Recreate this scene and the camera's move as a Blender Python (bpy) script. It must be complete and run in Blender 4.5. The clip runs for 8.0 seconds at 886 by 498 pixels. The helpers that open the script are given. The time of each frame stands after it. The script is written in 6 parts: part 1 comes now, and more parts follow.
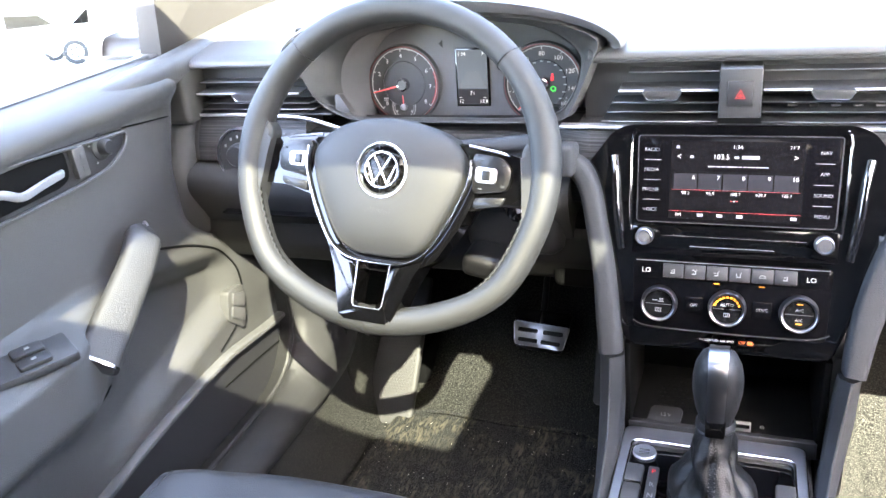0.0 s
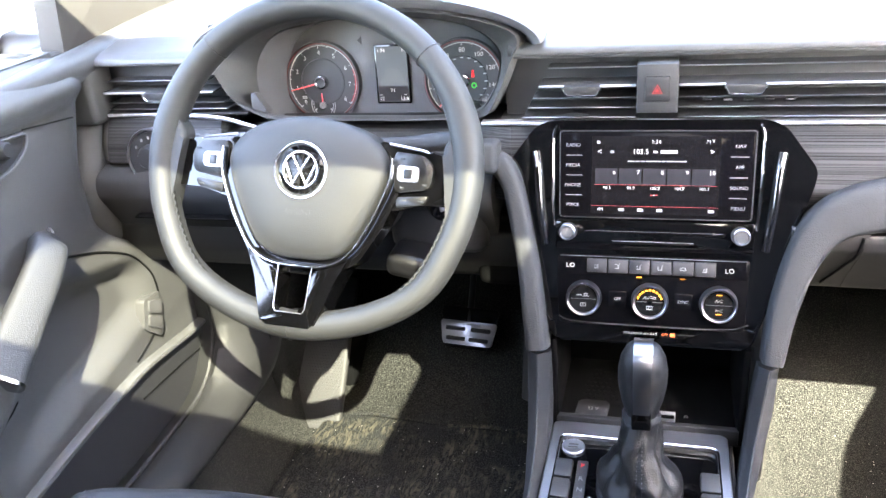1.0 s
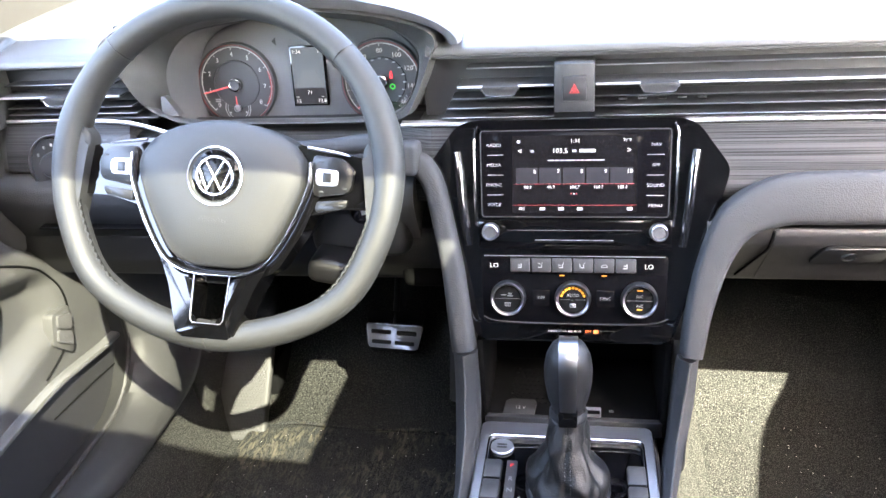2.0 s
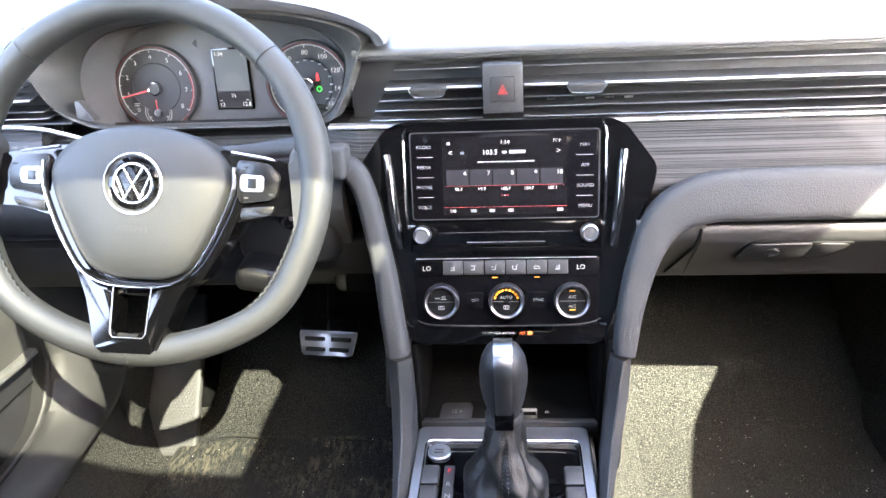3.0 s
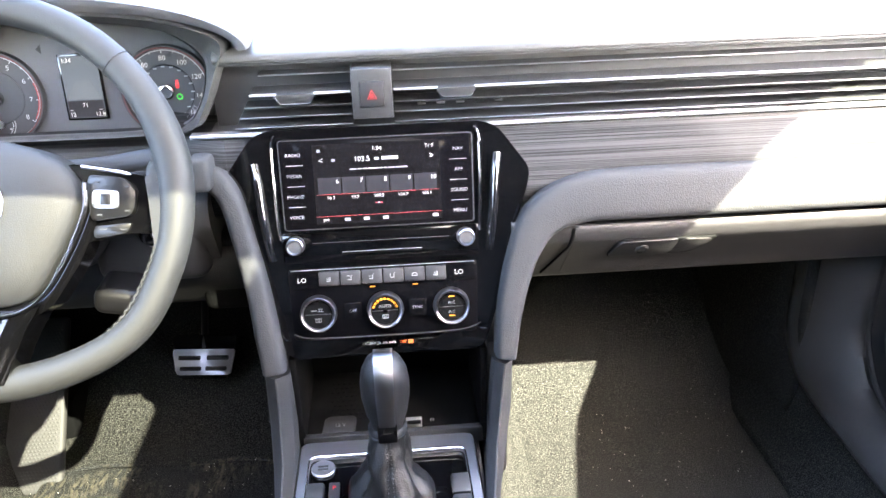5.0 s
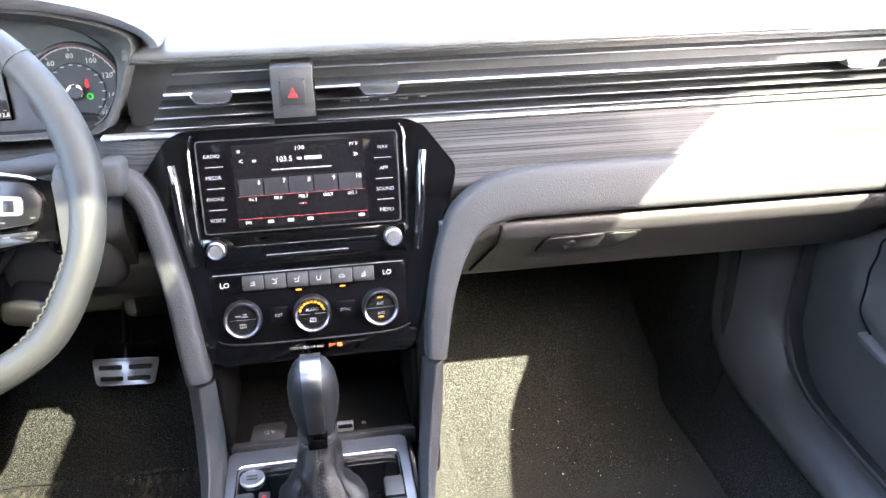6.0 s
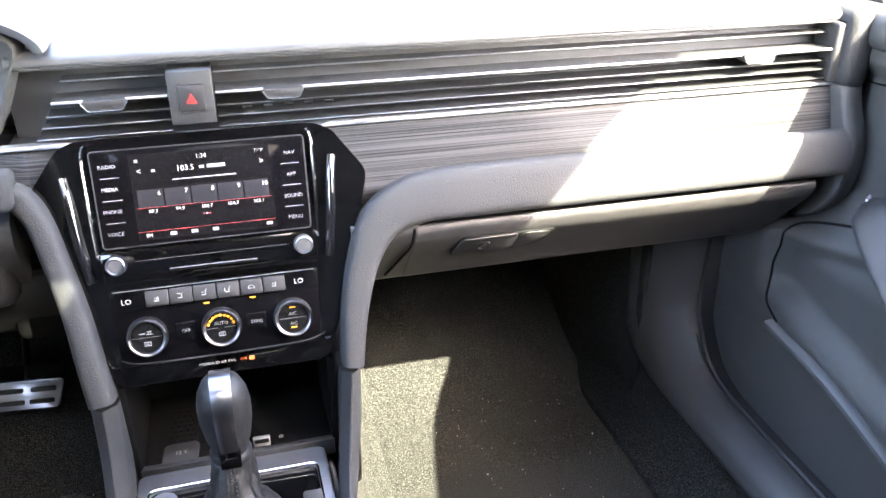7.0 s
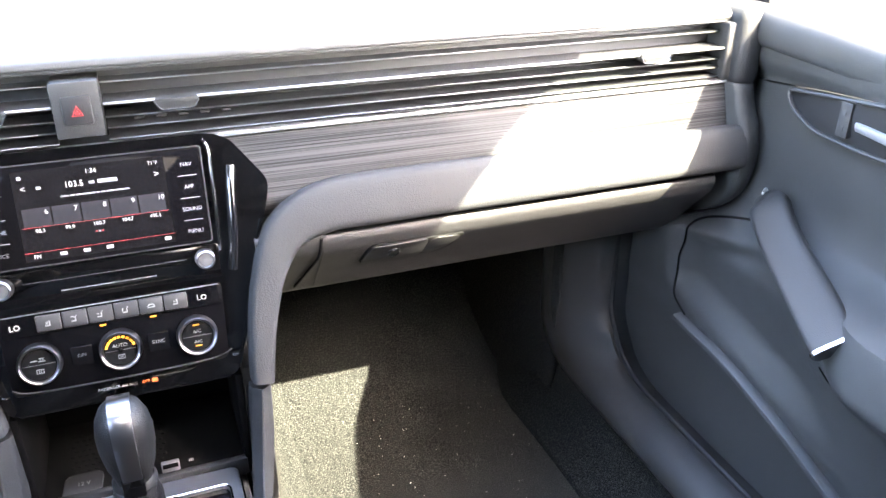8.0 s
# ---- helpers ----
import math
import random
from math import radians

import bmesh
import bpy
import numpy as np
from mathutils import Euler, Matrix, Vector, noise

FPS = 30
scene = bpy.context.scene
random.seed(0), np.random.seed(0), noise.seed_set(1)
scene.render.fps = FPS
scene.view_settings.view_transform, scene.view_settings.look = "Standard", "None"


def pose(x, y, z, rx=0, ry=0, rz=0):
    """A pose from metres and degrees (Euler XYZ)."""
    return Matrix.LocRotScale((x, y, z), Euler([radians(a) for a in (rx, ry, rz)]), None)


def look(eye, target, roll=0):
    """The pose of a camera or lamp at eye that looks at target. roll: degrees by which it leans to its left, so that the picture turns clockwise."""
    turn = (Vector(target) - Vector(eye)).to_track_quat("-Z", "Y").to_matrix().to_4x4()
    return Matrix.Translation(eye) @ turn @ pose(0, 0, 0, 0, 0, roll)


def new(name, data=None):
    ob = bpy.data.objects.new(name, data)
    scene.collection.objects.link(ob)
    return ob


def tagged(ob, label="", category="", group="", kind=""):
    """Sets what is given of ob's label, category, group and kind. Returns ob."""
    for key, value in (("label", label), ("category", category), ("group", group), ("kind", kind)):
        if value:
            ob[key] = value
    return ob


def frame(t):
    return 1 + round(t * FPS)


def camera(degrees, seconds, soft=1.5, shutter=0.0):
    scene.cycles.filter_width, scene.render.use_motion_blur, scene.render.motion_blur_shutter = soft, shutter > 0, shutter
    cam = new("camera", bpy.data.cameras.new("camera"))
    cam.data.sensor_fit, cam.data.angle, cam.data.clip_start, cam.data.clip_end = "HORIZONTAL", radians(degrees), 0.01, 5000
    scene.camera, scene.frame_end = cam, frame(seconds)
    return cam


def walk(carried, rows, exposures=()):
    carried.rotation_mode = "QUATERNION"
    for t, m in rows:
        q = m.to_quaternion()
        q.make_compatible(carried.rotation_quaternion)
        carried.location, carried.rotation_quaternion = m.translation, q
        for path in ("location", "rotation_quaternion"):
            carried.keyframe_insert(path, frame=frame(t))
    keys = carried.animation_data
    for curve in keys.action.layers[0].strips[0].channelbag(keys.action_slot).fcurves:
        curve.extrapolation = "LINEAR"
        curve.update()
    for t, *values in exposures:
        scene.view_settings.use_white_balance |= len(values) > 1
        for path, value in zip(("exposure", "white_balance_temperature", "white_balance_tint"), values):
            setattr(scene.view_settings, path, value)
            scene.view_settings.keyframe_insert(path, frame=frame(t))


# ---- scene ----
cam = camera(57.9, 8.0)
EXPOSURE, KELVIN, SKY, SUN, LAMPS = 6.18, 7500, 0.200, 2.0, 0.0187
PATH = [
    (0, (0.009, 0.109, 0.948), (-0.683, 1.78, 0.096), -6.3),
    (0.5, (0.008, 0.116, 0.946), (-0.6, 1.814, 0.082), -5.8),
    (1, (0.008, 0.124, 0.943), (-0.512, 1.847, 0.069), -5.3),
    (1.5, (0.007, 0.129, 0.942), (-0.419, 1.873, 0.061), -4.8),
    (3, (0.01, 0.148, 0.936), (-0.167, 1.93, 0.045), -3.4),
    (3.5, (0.012, 0.152, 0.935), (-0.095, 1.939, 0.044), -3.0),
    (4, (0.013, 0.156, 0.933), (-0.025, 1.947, 0.044), -2.6),
    (4.5, (0.016, 0.161, 0.932), (0.05, 1.952, 0.042), -2.2),
    (6, (0.026, 0.179, 0.929), (0.303, 1.94, 0.024), -0.7),
    (6.5, (0.032, 0.185, 0.928), (0.398, 1.929, 0.02), -0.3),
    (7, (0.04, 0.192, 0.927), (0.504, 1.913, 0.02), 0.0),
    (7.5, (0.048, 0.198, 0.926), (0.608, 1.891, 0.022), 0.3),
    (8, (0.058, 0.198, 0.923), (0.707, 1.865, 0.029), 0.4),
]
walk(cam, [(t, look(eye, target, roll)) for t, eye, target, roll in PATH], exposures=[(0.0, EXPOSURE, KELVIN, 13), (4.5, EXPOSURE + 0.07, KELVIN, 13), (8.0, EXPOSURE + 0.13, KELVIN + 200, 13)])

# ---- world and sun ----
SUN_WAY = Vector((-0.312, 0.45, -0.503)).normalized()
world = bpy.data.worlds.new("sky")
scene.world = world
world.use_nodes = True
wn = world.node_tree
sky = wn.nodes.new("ShaderNodeTexSky")
sky.sky_type, sky.sun_disc = "NISHITA", False
sky.air_density, sky.dust_density, sky.ozone_density = 0.8, 1.6, 0.4
sky.sun_elevation = math.asin(-SUN_WAY.z)
sky.sun_rotation = math.atan2(-SUN_WAY.x, -SUN_WAY.y)
wn.links.new(sky.outputs[0], wn.nodes["Background"].inputs[0])
wn.nodes["Background"].inputs[1].default_value = SKY
sun = new("sun", bpy.data.lights.new("sun", "SUN"))
sun.data.energy, sun.data.angle, sun.data.color = SUN, radians(0.5), (0.935, 0.97, 0.84)
sun.matrix_world = look((0, 0, 5), Vector((0, 0, 5)) + SUN_WAY)


# ---- materials ----
def material(name, color, rough=0.5, metal=0.0, grain=0.0, grain_size=900.0, vary=0.12, spec=0.30, coat=0.0, emit=None, emit_power=0.0):
    m = bpy.data.materials.new(name)
    m.use_nodes = True
    nt = m.node_tree
    b = nt.nodes["Principled BSDF"]
    b.inputs["Base Color"].default_value = (*color, 1)
    b.inputs["Roughness"].default_value = rough
    b.inputs["Metallic"].default_value = metal
    b.inputs["Specular IOR Level"].default_value = spec
    b.inputs["Coat Weight"].default_value = coat
    b.inputs["Coat Roughness"].default_value = 0.04
    tc = nt.nodes.new("ShaderNodeTexCoord")
    if vary:
        n1 = nt.nodes.new("ShaderNodeTexNoise")
        n1.inputs["Scale"].default_value, n1.inputs["Detail"].default_value = 14.0, 6.0
        nt.links.new(tc.outputs["Object"], n1.inputs["Vector"])
        hi = nt.nodes.new("ShaderNodeMix")
        hi.data_type = "RGBA"
        hi.inputs["A"].default_value = (*[c * (1 - vary) for c in color], 1)
        hi.inputs["B"].default_value = (*[min(1, c * (1 + vary)) for c in color], 1)
        nt.links.new(n1.outputs["Fac"], hi.inputs["Factor"])
        nt.links.new(hi.outputs["Result"], b.inputs["Base Color"])
        rr = nt.nodes.new("ShaderNodeMapRange")
        rr.inputs["To Min"].default_value, rr.inputs["To Max"].default_value = max(0.02, rough * (1 - vary)), min(1, rough * (1 + vary))
        nt.links.new(n1.outputs["Fac"], rr.inputs["Value"])
        nt.links.new(rr.outputs["Result"], b.inputs["Roughness"])
    if grain:
        v = nt.nodes.new("ShaderNodeTexVoronoi")
        v.inputs["Scale"].default_value = grain_size
        nt.links.new(tc.outputs["Object"], v.inputs["Vector"])
        bump = nt.nodes.new("ShaderNodeBump")
        bump.inputs["Strength"].default_value, bump.inputs["Distance"].default_value = grain, 0.0009
        nt.links.new(v.outputs["Distance"], bump.inputs["Height"])
        nt.links.new(bump.outputs["Normal"], b.inputs["Normal"])
    if emit:
        b.inputs["Emission Color"].default_value = (*emit, 1)
        b.inputs["Emission Strength"].default_value = emit_power
    return m


def wood_material():
    """Dark grey veneer with fine straight grain along the car's width."""
    m = material("grey_veneer", (0.12, 0.12, 0.125), 0.55, vary=0, spec=0.02)
    nt = m.node_tree
    b = nt.nodes["Principled BSDF"]
    b.inputs["Coat Weight"].default_value, b.inputs["Coat Roughness"].default_value = 0.035, 0.07
    tc = nt.nodes.new("ShaderNodeTexCoord")
    mp = nt.nodes.new("ShaderNodeMapping")
    mp.inputs["Scale"].default_value = (2.2, 120.0, 1250.0)
    nt.links.new(tc.outputs["Object"], mp.inputs["Vector"])
    n = nt.nodes.new("ShaderNodeTexNoise")
    n.inputs["Scale"].default_value, n.inputs["Detail"].default_value, n.inputs["Distortion"].default_value = 1.0, 1.5, 0.35
    nt.links.new(mp.outputs[0], n.inputs["Vector"])
    r = nt.nodes.new("ShaderNodeValToRGB")
    r.color_ramp.elements[0].position, r.color_ramp.elements[0].color = 0.41, (0.012, 0.0122, 0.0132, 1)
    r.color_ramp.elements[1].position, r.color_ramp.elements[1].color = 0.59, (0.038, 0.0385, 0.040, 1)
    nt.links.new(n.outputs["Fac"], r.inputs[0])
    nt.links.new(r.outputs[0], b.inputs["Base Color"])
    bump = nt.nodes.new("ShaderNodeBump")
    bump.inputs["Strength"].default_value, bump.inputs["Distance"].default_value = 0.2, 0.0004
    nt.links.new(n.outputs["Fac"], bump.inputs["Height"])
    nt.links.new(bump.outputs["Normal"], b.inputs["Normal"])
    return m


def carpet_material(name, low, high, dust=None):
    """Dark pile with sparse bright fibres; dust lies on it in combed streaks and patches."""
    m = material(name, low, 0.95, vary=0, spec=0.12)
    nt = m.node_tree
    b = nt.nodes["Principled BSDF"]
    tc = nt.nodes.new("ShaderNodeTexCoord")

    def noise_at(scale, detail, stretch=(1, 1, 1), turn=0.0, warp=0.0):
        mp = nt.nodes.new("ShaderNodeMapping")
        mp.inputs["Scale"].default_value = stretch
        mp.inputs["Rotation"].default_value = (0, 0, turn)
        nt.links.new(tc.outputs["Object"], mp.inputs["Vector"])
        x = nt.nodes.new("ShaderNodeTexNoise")
        x.inputs["Scale"].default_value, x.inputs["Detail"].default_value, x.inputs["Distortion"].default_value = scale, detail, warp
        nt.links.new(mp.outputs[0], x.inputs["Vector"])
        return x.outputs["Fac"]

    def ramp(value, stops):
        r = nt.nodes.new("ShaderNodeValToRGB")
        for e, (p, c) in zip(r.color_ramp.elements, stops):
            e.position, e.color = p, (*c, 1)
        for p, c in stops[2:]:
            r.color_ramp.elements.new(p).color = (*c, 1)
        nt.links.new(value, r.inputs[0])
        return r.outputs[0]

    pile = noise_at(560.0, 2.0)
    color = ramp(pile, [(0.42, low), (0.66, high), (0.53, tuple(l + (h - l) * 0.25 for l, h in zip(low, high)))])
    if dust:
        blot = ramp(noise_at(11.0, 6.0, warp=1.2), [(0.40, (0, 0, 0)), (0.66, (1, 1, 1))])
        comb = ramp(noise_at(130.0, 5.0, (1.0, 0.30, 1.0), 0.9, 1.2), [(0.46, (0, 0, 0)), (0.64, (1, 1, 1))])
        mul = nt.nodes.new("ShaderNodeMath")
        mul.operation = "MULTIPLY"
        nt.links.new(blot, mul.inputs[0])
        nt.links.new(comb, mul.inputs[1])
        mix = nt.nodes.new("ShaderNodeMix")
        mix.data_type = "RGBA"
        nt.links.new(mul.outputs[0], mix.inputs["Factor"])
        nt.links.new(color, mix.inputs["A"])
        mix.inputs["B"].default_value = (*dust, 1)
        color = mix.outputs["Result"]
    nt.links.new(color, b.inputs["Base Color"])
    bump = nt.nodes.new("ShaderNodeBump")
    bump.inputs["Strength"].default_value, bump.inputs["Distance"].default_value = 0.6, 0.002
    nt.links.new(pile, bump.inputs["Height"])
    nt.links.new(bump.outputs["Normal"], b.inputs["Normal"])
    return m


def glass_material(name, tint=(1, 1, 1), gloss=1.0):
    """A thin pane: clear, with a mirror gloss that grows at grazing angles."""
    m = bpy.data.materials.new(name)
    m.use_nodes = True
    nt = m.node_tree
    nt.nodes.remove(nt.nodes["Principled BSDF"])
    t, g, mix, f = (nt.nodes.new("ShaderNode" + k) for k in ("BsdfTransparent", "BsdfGlossy", "MixShader", "Fresnel"))
    t.inputs[0].default_value = (*tint, 1)
    g.inputs["Roughness"].default_value = 0.02
    g.inputs[0].default_value = (gloss, gloss, gloss, 1)
    f.inputs[0].default_value = 1.45
    nt.links.new(f.outputs[0], mix.inputs[0])
    nt.links.new(t.outputs[0], mix.inputs[1])
    nt.links.new(g.outputs[0], mix.inputs[2])
    nt.links.new(mix.outputs[0], nt.nodes["Material Output"].inputs[0])
    return m


SOFT = material("soft_touch_plastic", (0.0225, 0.0236, 0.0252), 0.74, grain=0.35, grain_size=620, spec=0.13)
# lighter copy of the soft plastic: windscreen glare put into the colour
PAD = material("glare_lightened_dash_top", (0.034, 0.0346, 0.036), 0.52, grain=0.3, grain_size=800, spec=0.42)
POD = material("satin_black_pod", (0.0034, 0.0034, 0.0037), 0.34, vary=0.08, spec=0.30)
DOOR = material("grey_door_plastic", (0.0305, 0.0308, 0.0310), 0.52, grain=0.4, grain_size=1000, spec=0.30)
KEY = material("dark_key_plastic", (0.017, 0.017, 0.0182), 0.6, vary=0.06, spec=0.3)
TRIM = material("dark_grey_plastic", (0.0172, 0.0175, 0.0184), 0.55, grain=0.3, grain_size=700)
# driver's sill and lower knee panel: shade put into the colour
SILL = material("shade_dark_plastic", (0.0066, 0.0068, 0.0072), 0.62, grain=0.3, grain_size=700, spec=0.35)
HARD = material("hard_grey_plastic", (0.036, 0.036, 0.0375), 0.48, grain=0.3, grain_size=800)
# hood and dial colours are lifted to stand for glare near the windscreen
HOOD = material("glare_lifted_plastic", (0.076, 0.076, 0.080), 0.5, grain=0.3, grain_size=900)
DIAL = material("dark_dial_face", (0.030, 0.030, 0.032), 0.5, vary=0.06)
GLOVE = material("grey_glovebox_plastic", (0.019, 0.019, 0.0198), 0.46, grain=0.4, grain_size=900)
VENT = material("vent_plastic", (0.020, 0.0204, 0.0218), 0.55, grain=0.2)
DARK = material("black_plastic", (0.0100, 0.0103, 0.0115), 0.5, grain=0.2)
# near-black for gaps; shade of recesses and footwells is put into the colour
DEEP = material("gap_and_shade_black", (0.0013, 0.0014, 0.0016), 0.8, vary=0.2, spec=0.08)
GLOSS = material("gloss_black", (0.0012, 0.0012, 0.0014), 0.06, vary=0.05, spec=0.32)
PIANO = material("piano_black_trim", (0.0020, 0.0020, 0.0024), 0.05, vary=0.05, spec=0.06)
SPOKE = material("gloss_black_spoke", (0.0009, 0.0009, 0.0010), 0.06, vary=0.05, spec=0.40)
FOOT = material("ribbed_black_rubber", (0.021, 0.021, 0.0215), 0.6, grain=0.2, spec=0.3)
GUNMETAL = material("dark_satin_metal", (0.34, 0.34, 0.36), 0.38, 1.0, vary=0.08)
INSERT = material("brushed_dark_metal", (0.16, 0.16, 0.17), 0.30, 1.0, vary=0.08)
RIB = material("gloss_black_rib", (0.003, 0.003, 0.0035), 0.08, vary=0.05, spec=0.9, coat=0.6)
CHROME = material("satin_chrome", (0.50, 0.50, 0.52), 0.18, 1.0, vary=0.08)
SLAT = material("dull_slat_edge", (0.20, 0.20, 0.21), 0.42, 1.0, vary=0.08)
BRIGHT = material("satin_bright_strip", (0.48, 0.48, 0.50), 0.42, 0.85, vary=0.06)
SILVER = material("brushed_silver", (0.50, 0.50, 0.52), 0.34, 0.85, vary=0.06)
BOOT = material("soft_black_leather", (0.0056, 0.0057, 0.0062), 0.52, grain=0.35, grain_size=800, spec=0.30)
HIDE = material("creased_black_leather", (0.0036, 0.0037, 0.0041), 0.42, grain=0.5, grain_size=700, spec=0.35)
LEATHER = material("black_leather", (0.015, 0.015, 0.016), 0.46, grain=0.25, grain_size=800)
RIM = material("grey_wheel_leather", (0.0082, 0.0086, 0.0086), 0.62, grain=0.13, grain_size=900, spec=0.36)
VENEER = wood_material()
CARPET = carpet_material("dark_carpet", (0.0016, 0.0018, 0.0020), (0.042, 0.042, 0.038))
RUBBER = material("black_rubber", (0.009, 0.009, 0.0095), 0.6, grain=0.6, grain_size=260)
CLOTH = material("grey_headliner", (0.13, 0.13, 0.13), 0.9, grain=0.3)
TAUPE = material("taupe_pillar_cloth", (0.022, 0.0213, 0.021), 0.85, grain=0.3)
PANE = glass_material("window_glass", (0.95, 0.97, 0.96))
TINTED = glass_material("tinted_roof_glass", (0.44, 0.45, 0.435))
WHITE = material("white_print", (0.17, 0.17, 0.17), 0.5, vary=0)
LIT = material("lit_white_print", (0.25, 0.25, 0.25), 0.5, vary=0, emit=(1, 1, 1), emit_power=LAMPS * 0.8)
RED = material("lit_red", (0.5, 0.02, 0.02), 0.5, vary=0, emit=(1.0, 0.03, 0.04), emit_power=LAMPS)
AMBER = material("lit_amber", (0.5, 0.2, 0.02), 0.5, vary=0, emit=(1.0, 0.36, 0.05), emit_power=LAMPS * 0.55)
ORANGE = material("lit_orange", (0.4, 0.08, 0.02), 0.5, vary=0, emit=(1.0, 0.20, 0.07), emit_power=LAMPS)
GREEN = material("lit_green", (0.02, 0.4, 0.05), 0.5, vary=0, emit=(0.04, 0.8, 0.12), emit_power=LAMPS * 0.6)
SCREEN = material("dark_screen", (0.0014, 0.0014, 0.0019), 0.06, vary=0, spec=0.03, emit=(0.35, 0.35, 0.42), emit_power=LAMPS * 0.02)
TILE = material("lit_screen_tile", (0.01, 0.01, 0.012), 0.1, vary=0, spec=0.12, emit=(0.45, 0.46, 0.55), emit_power=LAMPS * 0.07)
RED_GLOW = material("dull_red_rim", (0.07, 0.018, 0.018), 0.4, vary=0, emit=(0.9, 0.10, 0.10), emit_power=LAMPS * 0.02)
LIT_DIM = material("dim_white_print", (0.22, 0.22, 0.22), 0.5, vary=0, emit=(1, 0.96, 0.96), emit_power=LAMPS * 0.35)
NEEDLE = material("lit_needle", (0.4, 0.06, 0.06), 0.4, vary=0, emit=(1.0, 0.16, 0.18), emit_power=LAMPS * 0.8)
RED_DIM = material("dim_red_line", (0.2, 0.02, 0.02), 0.4, vary=0, emit=(0.9, 0.05, 0.06), emit_power=LAMPS * 0.3)
TILE_DIM = material("dark_screen_picture", (0.0025, 0.0025, 0.0032), 0.10, vary=0, spec=0.12, emit=(0.40, 0.38, 0.42), emit_power=LAMPS * 0.03)
DISPLAY = material("blue_grey_display", (0.01, 0.012, 0.015), 0.15, vary=0, emit=(0.40, 0.50, 0.62), emit_power=LAMPS * 0.34)
ROAD = material("pale_display_shape", (0.01, 0.012, 0.015), 0.15, vary=0, emit=(0.48, 0.58, 0.70), emit_power=LAMPS * 0.38)
PALE = material("pale_grey_plastic", (0.046, 0.0465, 0.048), 0.5, grain=0.2)
MAT = carpet_material("black_mat_pile", (0.0018, 0.0021, 0.0026), (0.034, 0.035, 0.034), (0.056, 0.051, 0.038))
GRIT = material("pale_grit", (0.5, 0.48, 0.44), 0.9, vary=0.3)
MIRROR = material("mirror_glass", (0.60, 0.62, 0.63), 0.01, 1.0, vary=0)
PAINT = material("white_car_paint", (0.75, 0.75, 0.75), 0.25, vary=0.04, coat=0.6)
CONCRETE = material("pale_concrete", (0.54, 0.54, 0.52), 0.9, grain=0.4, grain_size=40)


# ---- mesh helpers ----
def part(name, bm, mat, parent=None, label="", sharp=38):
    """Links a bmesh as one mesh object, under a thing or a part."""
    me = bpy.data.meshes.new(name)
    bm.normal_update()
    bm.to_mesh(me)
    bm.free()
    me.materials.append(mat)
    me.shade_smooth()
    me.set_sharp_from_angle(angle=radians(sharp))
    ob = new(name, me)
    ob.parent = parent
    return tagged(ob, label) if label else ob


def thing(name, label, category, at=(0, 0, 0), group="", kind=""):
    ob = new(name)
    ob.empty_display_size = 0.05
    return tagged(ob, label, category, group, kind)


def plane_frame(origin, lean):
    """A frame on a face that leans back by that many degrees: x along the car's width, y up the face, z out towards the seats."""
    a = radians(lean)
    return Matrix(((1, 0, 0, origin[0]), (0, math.sin(a), -math.cos(a), origin[1]), (0, math.cos(a), math.sin(a), origin[2]), (0, 0, 0, 1)))


def rbox(m, x0, x1, y0, y1, z0, z1, r=0.002, seg=2):
    """A box with rounded edges, in the frame m."""
    bm = bmesh.new()
    bmesh.ops.create_cube(bm, size=1)
    for v in bm.verts:
        v.co = Vector(((x0 + x1) / 2 + v.co.x * (x1 - x0), (y0 + y1) / 2 + v.co.y * (y1 - y0), (z0 + z1) / 2 + v.co.z * (z1 - z0)))
    r = min(r, 0.45 * min(x1 - x0, y1 - y0, z1 - z0))
    if r > 0:
        bmesh.ops.bevel(bm, geom=bm.edges[:], offset=r, segments=seg, affect="EDGES", profile=0.5)
    bm.transform(m)
    bmesh.ops.recalc_face_normals(bm, faces=bm.faces[:])
    return bm


def prism(m, pts, z0, z1, r=0.0, seg=2):
    """A flat outline, raised from z0 to z1 in the frame m, with a rounded rim on top."""
    bm = bmesh.new()
    low = [bm.verts.new((x, y, z0)) for x, y in pts]
    high = [bm.verts.new((x, y, z1)) for x, y in pts]
    n = len(pts)
    bm.faces.new(low[::-1])
    top = bm.faces.new(high)
    for i in range(n):
        bm.faces.new((low[i], low[(i + 1) % n], high[(i + 1) % n], high[i]))
    if r:
        bmesh.ops.bevel(bm, geom=list(top.edges), offset=r, segments=seg, affect="EDGES", profile=0.5)
    bm.transform(m)
    bmesh.ops.recalc_face_normals(bm, faces=bm.faces[:])
    return bm


def loft(rings, ring_closed=True, path_closed=False, caps=True):
    """A skin over rings of points."""
    bm = bmesh.new()
    rows = [[bm.verts.new(p) for p in ring] for ring in rings]
    n = len(rows[0])
    for i in range(len(rows) if path_closed else len(rows) - 1):
        a, b = rows[i], rows[(i + 1) % len(rows)]
        for j in range(n if ring_closed else n - 1):
            k = (j + 1) % n
            bm.faces.new((a[j], a[k], b[k], b[j]))
    if caps and ring_closed and not path_closed:
        bm.faces.new(rows[0][::-1])
        bm.faces.new(rows[-1])
    bmesh.ops.recalc_face_normals(bm, faces=bm.faces[:])
    return bm


